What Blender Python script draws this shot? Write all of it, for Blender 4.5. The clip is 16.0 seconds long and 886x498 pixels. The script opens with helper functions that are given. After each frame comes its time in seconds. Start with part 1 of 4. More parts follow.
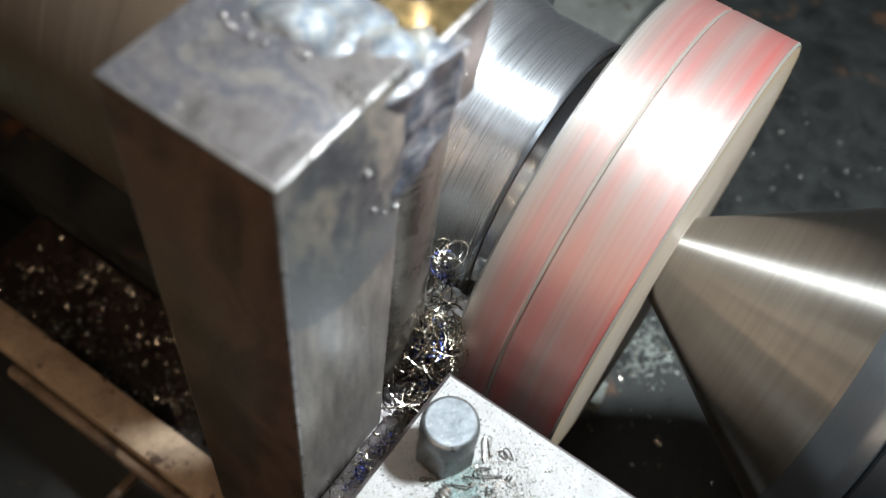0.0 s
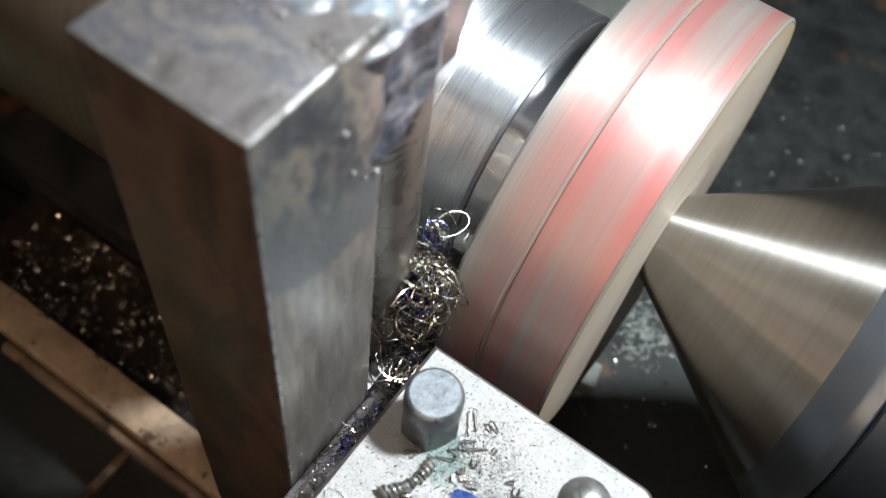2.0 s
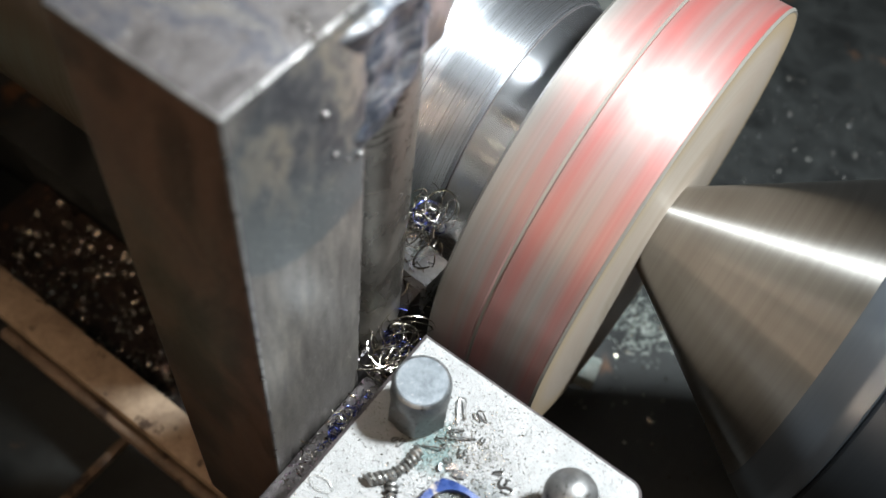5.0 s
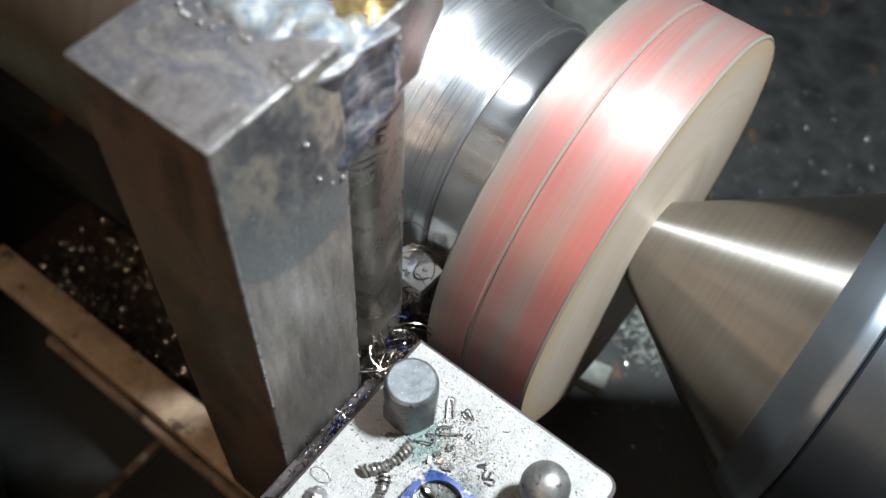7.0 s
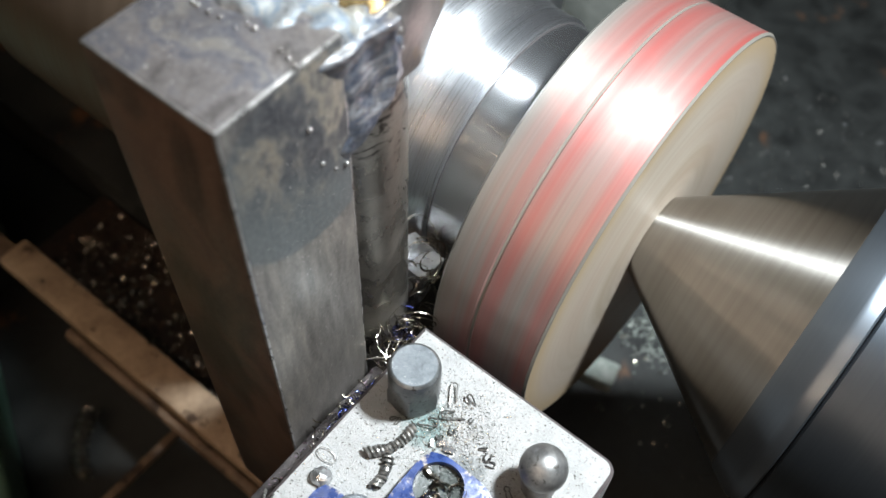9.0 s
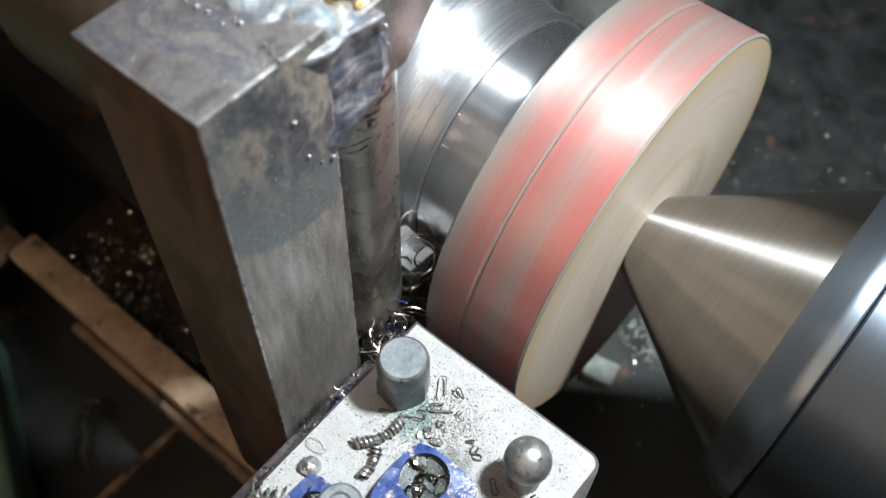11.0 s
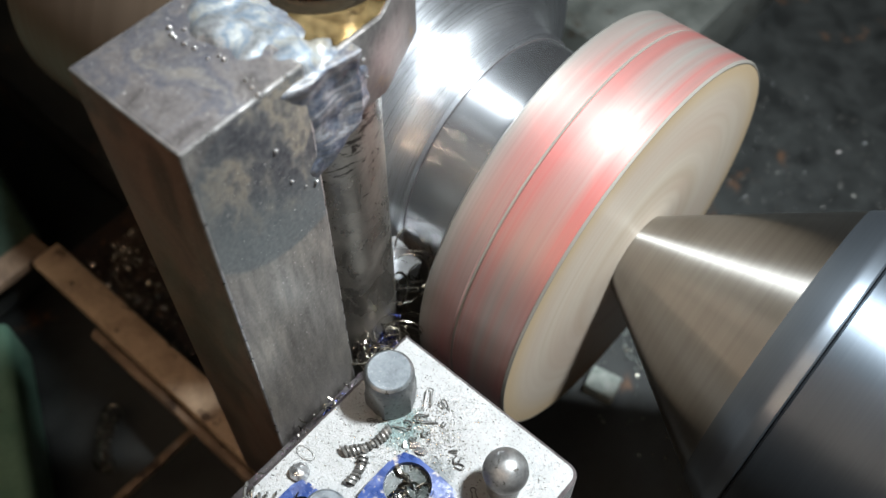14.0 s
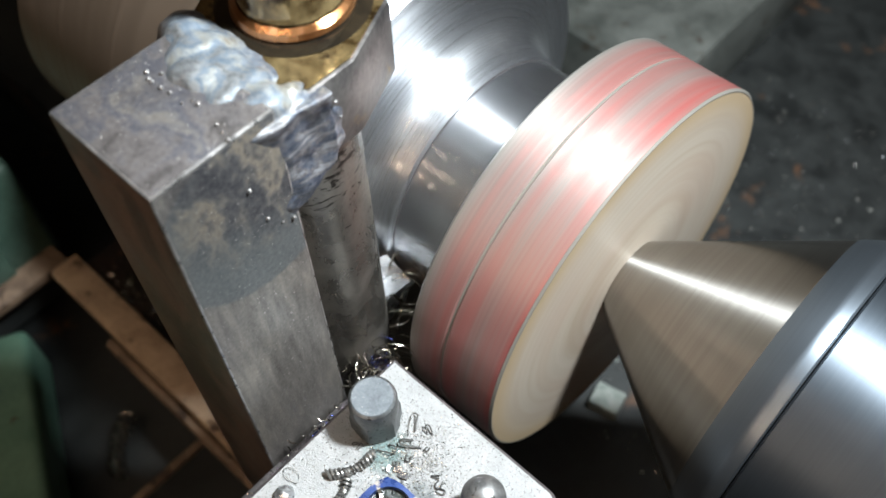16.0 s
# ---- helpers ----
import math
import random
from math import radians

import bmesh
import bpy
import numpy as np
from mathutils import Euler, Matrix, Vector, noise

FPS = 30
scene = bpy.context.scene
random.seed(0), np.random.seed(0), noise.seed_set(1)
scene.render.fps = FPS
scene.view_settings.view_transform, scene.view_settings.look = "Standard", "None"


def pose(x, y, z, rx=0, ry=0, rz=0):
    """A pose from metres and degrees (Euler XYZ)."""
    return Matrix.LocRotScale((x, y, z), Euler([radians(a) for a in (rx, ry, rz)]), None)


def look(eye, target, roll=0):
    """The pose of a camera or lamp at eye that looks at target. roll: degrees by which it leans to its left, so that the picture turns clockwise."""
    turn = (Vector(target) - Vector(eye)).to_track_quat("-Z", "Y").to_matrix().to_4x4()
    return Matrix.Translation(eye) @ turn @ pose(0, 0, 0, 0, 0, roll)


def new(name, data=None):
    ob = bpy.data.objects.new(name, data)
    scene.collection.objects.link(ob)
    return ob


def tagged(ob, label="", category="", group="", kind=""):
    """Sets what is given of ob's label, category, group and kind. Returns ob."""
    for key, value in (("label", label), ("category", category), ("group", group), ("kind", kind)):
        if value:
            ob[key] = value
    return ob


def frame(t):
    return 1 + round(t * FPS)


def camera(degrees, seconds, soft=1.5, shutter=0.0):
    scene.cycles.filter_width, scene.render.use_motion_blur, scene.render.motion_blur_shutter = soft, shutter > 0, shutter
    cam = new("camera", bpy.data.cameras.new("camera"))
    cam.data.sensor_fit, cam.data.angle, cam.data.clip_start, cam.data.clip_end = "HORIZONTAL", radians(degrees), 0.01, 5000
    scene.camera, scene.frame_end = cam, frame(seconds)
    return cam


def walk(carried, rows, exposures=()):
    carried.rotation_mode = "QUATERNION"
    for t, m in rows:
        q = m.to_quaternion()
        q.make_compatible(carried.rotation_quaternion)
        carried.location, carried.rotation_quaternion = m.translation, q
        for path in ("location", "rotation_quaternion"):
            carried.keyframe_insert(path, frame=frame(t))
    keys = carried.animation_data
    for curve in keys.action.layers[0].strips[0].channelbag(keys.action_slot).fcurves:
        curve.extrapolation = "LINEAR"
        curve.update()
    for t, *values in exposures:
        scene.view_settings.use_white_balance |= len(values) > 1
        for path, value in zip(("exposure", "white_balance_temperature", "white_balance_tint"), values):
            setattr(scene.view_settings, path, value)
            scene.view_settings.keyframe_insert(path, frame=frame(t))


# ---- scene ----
cam = camera(50.0, 16.0, shutter=0.5)
cam.data.dof.use_dof, cam.data.dof.focus_distance, cam.data.dof.aperture_fstop = True, 0.37, 9.0
PATH = [
    (0, (0.07927, -0.08069, 0.34301), (-0.02171, 0.11762, 0.01063), 9.26),
    (0.5, (0.08120, -0.08108, 0.34139), (-0.01890, 0.11510, 0.00749), 9.38),
    (1, (0.08606, -0.08478, 0.34240), (-0.01504, 0.11176, 0.00901), 9.26),
    (1.5, (0.08533, -0.08125, 0.33786), (-0.01581, 0.11457, 0.00405), 9.47),
    (2, (0.08711, -0.08037, 0.33860), (-0.01320, 0.11408, 0.00375), 9.48),
    (2.5, (0.08596, -0.07780, 0.33795), (-0.01380, 0.11559, 0.00231), 9.48),
    (3, (0.08807, -0.07609, 0.33816), (-0.01294, 0.11649, 0.00243), 9.35),
    (3.5, (0.09040, -0.07652, 0.33317), (-0.01094, 0.11505, -0.00303), 9.34),
    (4, (0.09257, -0.07801, 0.33236), (-0.00960, 0.11326, -0.00376), 9.19),
    (4.5, (0.09370, -0.07840, 0.33203), (-0.00928, 0.11260, -0.00400), 9.27),
    (5, (0.09389, -0.07693, 0.33488), (-0.00953, 0.11393, -0.00109), 9.30),
    (7.5, (0.12437, -0.08163, 0.36553), (-0.00117, 0.09916, 0.03153), 3.89),
    (8, (0.12627, -0.08508, 0.36562), (-0.00090, 0.09531, 0.03203), 3.70),
    (8.5, (0.12767, -0.08507, 0.36717), (-0.00127, 0.09525, 0.03422), 3.44),
    (9, (0.13089, -0.08505, 0.36759), (0.00079, 0.09468, 0.03477), 3.28),
    (11.5, (0.14431, -0.08134, 0.37116), (0.00588, 0.09381, 0.03926), 2.04),
    (12, (0.14595, -0.07891, 0.37033), (0.00527, 0.09521, 0.03883), 1.64),
    (12.5, (0.14836, -0.07961, 0.37144), (0.00569, 0.09406, 0.04056), 1.39),
    (13, (0.15236, -0.08057, 0.37507), (0.00744, 0.09182, 0.04449), 0.96),
    (13.5, (0.15455, -0.07933, 0.37894), (0.00851, 0.09181, 0.04822), 0.64),
    (14, (0.15951, -0.07586, 0.38727), (0.01149, 0.09345, 0.05648), 0.11),
    (14.5, (0.16229, -0.07710, 0.38896), (0.01254, 0.09138, 0.05853), -0.25),
    (15, (0.16281, -0.07102, 0.39524), (0.01129, 0.09540, 0.06457), -0.81),
    (15.5, (0.16428, -0.06439, 0.40011), (0.01025, 0.09919, 0.06918), -1.44),
    (16, (0.17074, -0.05694, 0.39979), (0.01211, 0.10172, 0.06863), -2.61),
]

walk(cam, [(t, look(eye, target, roll)) for t, eye, target, roll in PATH])

# ---- light ----
world = bpy.data.worlds.new("shop_world")
world.use_nodes = True
world.node_tree.nodes["Background"].inputs["Color"].default_value = (0.9, 0.8, 0.65, 1)
world.node_tree.nodes["Background"].inputs["Strength"].default_value = 0.02
scene.world = world
scene.view_settings.exposure = 0.0


def area(name, size, power, color, eye, target, size_y=None):
    data = bpy.data.lights.new(name, "AREA")
    data.energy, data.color, data.size = power, color, size
    data.shape = "DISK" if size_y is None else "RECTANGLE"
    if size_y is not None:
        data.size_y = size_y
    ob = new(name, data)
    ob.matrix_world = look(eye, target)
    return ob


area("work_light", 0.085, 19.0, (0.895, 0.965, 1.0), (0.25, 0.26, 0.64), (0.04, 0.1, 0.02))
area("shop_tube_lamp", 1.2, 3.4, (1.0, 0.73, 0.52), (0.1, -1.2, 0.75), (0.0, 0.1, 0.0), 0.022)
area("shop_tube_lamp", 1.2, 2.2, (1.0, 0.73, 0.52), (0.1, -0.90, 0.93), (0.0, 0.1, 0.0), 0.022)
area("shop_tube_lamp", 1.2, 2.2, (1.0, 0.73, 0.52), (0.1, -0.52, 1.10), (0.0, 0.1, 0.0), 0.022)
# unseen overhead fill, added for soft ambient light in the closed room
area("ambient_fill", 1.0, 0.6, (1.0, 0.97, 0.94), (0.2, -0.4, 1.75), (0, 0, 0), 0.3)

# ---- materials ----


def ramp(nt, fac, stops):
    r = nt.nodes.new("ShaderNodeValToRGB")
    e = r.color_ramp.elements
    while len(e) < len(stops):
        e.new(0.5)
    for el, (p, c) in zip(e, stops):
        el.position = p
        el.color = (*c, 1) if len(c) == 3 else c
    nt.links.new(fac, r.inputs["Fac"])
    return r.outputs["Color"]


def noise_tex(nt, vec, scale, detail=6, rough=0.6, dist=0.0):
    n = nt.nodes.new("ShaderNodeTexNoise")
    n.inputs["Scale"].default_value = scale
    n.inputs["Detail"].default_value = detail
    n.inputs["Roughness"].default_value = rough
    n.inputs["Distortion"].default_value = dist
    nt.links.new(vec, n.inputs["Vector"])
    return n.outputs["Fac"]


def mapped(nt, vec, scale=(1, 1, 1), loc=(0, 0, 0)):
    m = nt.nodes.new("ShaderNodeMapping")
    m.inputs["Scale"].default_value = scale
    m.inputs["Location"].default_value = loc
    nt.links.new(vec, m.inputs["Vector"])
    return m.outputs["Vector"]


def mix(nt, fac, a, b, mode="MIX"):
    m = nt.nodes.new("ShaderNodeMix")
    m.data_type, m.blend_type = "RGBA", mode
    for sock, v in ((m.inputs[0], fac), (m.inputs[6], a), (m.inputs[7], b)):
        if isinstance(v, (int, float)):
            sock.default_value = v
        elif isinstance(v, tuple):
            sock.default_value = (*v, 1)
        else:
            nt.links.new(v, sock)
    return m.outputs[2]


def calc(nt, op, a, b=0.0, c=0.0, clamp=False):
    m = nt.nodes.new("ShaderNodeMath")
    m.operation, m.use_clamp = op, clamp
    for sock, v in zip(m.inputs, (a, b, c)):
        if isinstance(v, (int, float)):
            sock.default_value = v
        else:
            nt.links.new(v, sock)
    return m.outputs[0]


def blank(name):
    m = bpy.data.materials.new(name)
    m.use_nodes = True
    nt = m.node_tree
    b = nt.nodes["Principled BSDF"]
    co = nt.nodes.new("ShaderNodeTexCoord").outputs["Object"]
    return m, nt, b, co


def bump(nt, b, height, strength, distance=0.001):
    n = nt.nodes.new("ShaderNodeBump")
    n.inputs["Strength"].default_value = strength
    n.inputs["Distance"].default_value = distance
    nt.links.new(height, n.inputs["Height"])
    nt.links.new(n.outputs["Normal"], b.inputs["Normal"])


def surface(name, dark, light, scale=60, rough=(0.4, 0.6), metal=0.0, relief=0.2, fine=400, spots=None, spot_scale=150, spot_at=0.62, stretch=(1, 1, 1), coat=0.0):
    """Two scales of noise between two colours, uneven gloss, fine relief, and stains of a third colour."""
    m, nt, b, co = blank(name)
    v = mapped(nt, co, stretch)
    big = noise_tex(nt, v, scale, 5, 0.6, 0.4)
    small = noise_tex(nt, v, fine, 4, 0.65)
    fac = calc(nt, "ADD", calc(nt, "MULTIPLY", big, 0.7), calc(nt, "MULTIPLY", small, 0.3))
    col = ramp(nt, fac, [(0.36, dark), (0.64, light)])
    if spots:
        s = noise_tex(nt, mapped(nt, co, stretch, (3.1, 1.7, 0.4)), spot_scale, 5, 0.65)
        col = mix(nt, ramp(nt, s, [(spot_at, (0, 0, 0)), (min(spot_at + 0.06, 1), (1, 1, 1))]), col, spots)
    nt.links.new(col, b.inputs["Base Color"])
    nt.links.new(ramp(nt, big, [(0.35, (rough[0],) * 3), (0.65, (rough[1],) * 3)]), b.inputs["Roughness"])
    b.inputs["Metallic"].default_value = metal
    b.inputs["Coat Weight"].default_value = coat
    b.inputs["Coat Roughness"].default_value = 0.08
    bump(nt, b, small, relief)
    return m


def turned(name, dark, light, rough=0.25, metal=1.0, lines=1500, aniso=0.6, even=False, relief=0.12, broad_gloss=0.0, broad_rough=0.55):
    """Metal turned on a lathe: fine rings about the x axis, a little unevenness round them."""
    m, nt, b, co = blank(name)
    rings = noise_tex(nt, mapped(nt, co, (1, 0.02, 0.02)), lines, 3, 0.7)
    broad = noise_tex(nt, mapped(nt, co, (1, 0.05, 0.05)), lines * 0.08, 3, 0.6)
    fac = calc(nt, "ADD", calc(nt, "MULTIPLY", rings, 0.5), calc(nt, "MULTIPLY", broad, 0.5))
    col = ramp(nt, fac, [(0.35, dark), (0.65, light)])
    nt.links.new(col, b.inputs["Base Color"])
    b.inputs["Roughness"].default_value = rough
    if not even:
        nt.links.new(ramp(nt, rings, [(0.3, (rough * 0.75,) * 3), (0.7, (rough * 1.3,) * 3)]), b.inputs["Roughness"])
    b.inputs["Metallic"].default_value = metal
    b.inputs["Anisotropic"].default_value = aniso
    t = nt.nodes.new("ShaderNodeTangent")
    t.direction_type, t.axis = "RADIAL", "X"
    b.inputs["Anisotropic Rotation"].default_value = 0.25
    nt.links.new(t.outputs["Tangent"], b.inputs["Tangent"])
    if relief:
        bump(nt, b, rings, relief, 0.0003)
    if broad_gloss:
        # worn patches between the grooves scatter more widely
        b2 = nt.nodes.new("ShaderNodeBsdfPrincipled")
        nt.links.new(col, b2.inputs["Base Color"])
        b2.inputs["Metallic"].default_value = metal
        b2.inputs["Roughness"].default_value = broad_rough
        mx = nt.nodes.new("ShaderNodeMixShader")
        mx.inputs[0].default_value = broad_gloss
        nt.links.new(b.outputs[0], mx.inputs[1])
        nt.links.new(b2.outputs[0], mx.inputs[2])
        nt.links.new(mx.outputs[0], nt.nodes["Material Output"].inputs["Surface"])
    return m


def tread_material():
    """Cream resin with worn red bands, along the roller's width and broken round it."""
    m, nt, b, co = blank("worn_red_tread")
    sep = nt.nodes.new("ShaderNodeSeparateXYZ")
    nt.links.new(co, sep.inputs[0])
    x = sep.outputs["X"]
    band = ramp(nt, calc(nt, "MULTIPLY", x, 18.0), [(0.14, (0, 0, 0)), (0.38, (0.8,) * 3), (0.5, (0.7,) * 3), (0.56, (0.85,) * 3), (0.68, (0.5,) * 3), (0.80, (0.45,) * 3), (0.92, (0.85,) * 3)])
    streak = noise_tex(nt, mapped(nt, co, (1, 0.04, 0.04)), 190, 3, 0.6)
    around = noise_tex(nt, mapped(nt, co, (0.6, 1, 1)), 9, 3, 0.5)
    wear = calc(nt, "ADD", calc(nt, "MULTIPLY", streak, 0.65), calc(nt, "MULTIPLY", around, 0.7))
    fac = mix(nt, 1.0, band, ramp(nt, wear, [(0.52, (0.0,) * 3), (0.64, (0.42,) * 3), (0.78, (0.88,) * 3)]), "MULTIPLY")
    cream = ramp(nt, noise_tex(nt, mapped(nt, co, (1, 0.05, 0.05)), 700, 3, 0.6), [(0.3, (0.165, 0.155, 0.138)), (0.7, (0.26, 0.245, 0.222))])
    col = mix(nt, fac, cream, (0.40, 0.030, 0.024))
    nt.links.new(col, b.inputs["Base Color"])
    b.inputs["Roughness"].default_value = 0.50
    b.inputs["Metallic"].default_value = 0.5
    b.inputs["Anisotropic"].default_value = 0.7
    t = nt.nodes.new("ShaderNodeTangent")
    t.direction_type, t.axis = "RADIAL", "X"
    b.inputs["Anisotropic Rotation"].default_value = 0.25
    nt.links.new(t.outputs["Tangent"], b.inputs["Tangent"])
    b.inputs["Coat Weight"].default_value = 0.9
    b.inputs["Coat IOR"].default_value = 1.85
    b.inputs["Coat Roughness"].default_value = 0.46
    bump(nt, b, streak, 0.15, 0.0003)
    return m


def face_material():
    """Cream face with concentric turning rings and a tan border."""
    m, nt, b, co = blank("cream_turned_face")
    sep = nt.nodes.new("ShaderNodeSeparateXYZ")
    nt.links.new(co, sep.inputs[0])
    r = calc(nt, "SQRT", calc(nt, "ADD", calc(nt, "MULTIPLY", sep.outputs["Y"], sep.outputs["Y"]), calc(nt, "MULTIPLY", sep.outputs["Z"], sep.outputs["Z"])))
    comb = nt.nodes.new("ShaderNodeCombineXYZ")
    nt.links.new(r, comb.inputs["X"])
    nt.links.new(calc(nt, "MULTIPLY", noise_tex(nt, co, 12, 3), 0.02), comb.inputs["Y"])
    rings = noise_tex(nt, comb.outputs[0], 260, 4, 0.65)
    broad = noise_tex(nt, comb.outputs[0], 50, 3, 0.5)
    col = ramp(nt, broad, [(0.36, (0.26, 0.21, 0.15)), (0.5, (0.335, 0.292, 0.243)), (0.64, (0.305, 0.243, 0.188))])
    col = mix(nt, 0.22, col, ramp(nt, rings, [(0.3, (0.25, 0.21, 0.16)), (0.7, (0.44, 0.39, 0.33))]))
    # broad smears left by coolant
    smear = noise_tex(nt, mapped(nt, co, (1, 1, 1), (0.4, 0.2, 0.6)), 26, 4, 0.6, 0.6)
    col = mix(nt, ramp(nt, smear, [(0.46, (0, 0, 0)), (0.66, (0.5,) * 3)]), col, (0.29, 0.21, 0.165))
    border = ramp(nt, calc(nt, "MULTIPLY", r, 9.0), [(0.80, (0, 0, 0)), (0.90, (0.85,) * 3)])
    col = mix(nt, border, col, (0.30, 0.225, 0.135))
    nt.links.new(col, b.inputs["Base Color"])
    b.inputs["Roughness"].default_value = 0.45
    bump(nt, b, rings, 0.15, 0.0004)
    return m


M_TREAD = tread_material()
M_FACE = face_material()
M_GROOVE = surface("grey_groove", (0.16, 0.15, 0.13), (0.28, 0.26, 0.23), 200, (0.3, 0.5), 0.5)
M_HUB = turned("bright_turned_steel", (0.61, 0.63, 0.66), (0.72, 0.74, 0.77), 0.29, 1.0, 1600, 0.88, relief=0.012, broad_gloss=0.24, broad_rough=0.46)
M_HUBCUT = turned("fresh_cut_steel", (0.60, 0.62, 0.65), (0.70, 0.72, 0.75), 0.27, 1.0, 1600, 0.95, True, 0.006, 0.2, 0.44)
M_CONE = turned("ground_steel_cone", (0.335, 0.322, 0.30), (0.425, 0.413, 0.39), 0.295, 1.0, 500, 1.0, True, 0.0, 0.10, 0.48)
M_COLLAR = turned("dark_blued_steel", (0.15, 0.175, 0.20), (0.175, 0.20, 0.23), 0.36, 0.95, 900, 0.5, True, 0.0, 0.14, 0.6)
M_BODY = turned("black_oiled_steel", (0.047, 0.057, 0.068), (0.058, 0.069, 0.081), 0.40, 0.9, 900, 0.4, True, 0.0, 0.14, 0.6)
M_CHUCK = turned("dull_brown_steel", (0.115, 0.089, 0.066), (0.14, 0.11, 0.084), 0.42, 0.5, 300, 0.4, relief=0.04)

def weld_material():
    """Weld metal with patchy heat colours: pale blue-grey above a set height, blue-black and brown below."""
    m, nt, b, co = blank("heat_coloured_weld")
    sep = nt.nodes.new("ShaderNodeSeparateXYZ")
    nt.links.new(co, sep.inputs[0])
    broad = noise_tex(nt, mapped(nt, co, (1, 1, 1), (0.7, 0.2, 0.9)), 75, 5, 0.6, 0.4)
    fine = noise_tex(nt, co, 330, 5, 0.65, 0.4)
    streak = noise_tex(nt, mapped(nt, co, (1, 1.0, 2.6), (0.2, 0.6, 0.1)), 70, 5, 0.62, 0.8)
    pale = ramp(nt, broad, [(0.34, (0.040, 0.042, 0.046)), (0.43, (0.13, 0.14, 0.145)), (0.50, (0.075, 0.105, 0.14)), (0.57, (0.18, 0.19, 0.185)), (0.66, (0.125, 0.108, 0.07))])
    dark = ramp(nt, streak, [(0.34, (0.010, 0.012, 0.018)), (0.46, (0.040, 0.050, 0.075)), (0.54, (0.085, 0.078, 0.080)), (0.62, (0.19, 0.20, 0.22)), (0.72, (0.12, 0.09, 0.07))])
    # height, roughened by noise, picks the pale or the dark set
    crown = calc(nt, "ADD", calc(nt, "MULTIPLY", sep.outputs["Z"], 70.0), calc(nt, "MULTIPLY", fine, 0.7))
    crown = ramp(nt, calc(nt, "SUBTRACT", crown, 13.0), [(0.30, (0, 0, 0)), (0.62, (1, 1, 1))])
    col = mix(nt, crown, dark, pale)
    nt.links.new(mix(nt, 0.15, col, ramp(nt, fine, [(0.4, (0.02, 0.02, 0.024)), (0.62, (0.36, 0.36, 0.36))])), b.inputs["Base Color"])
    nt.links.new(ramp(nt, fine, [(0.35, (0.60,) * 3), (0.65, (0.40,) * 3)]), b.inputs["Roughness"])
    b.inputs["Metallic"].default_value = 0.3
    b.inputs["Coat Weight"].default_value = 0.1
    bump(nt, b, fine, 0.35, 0.001)
    return m


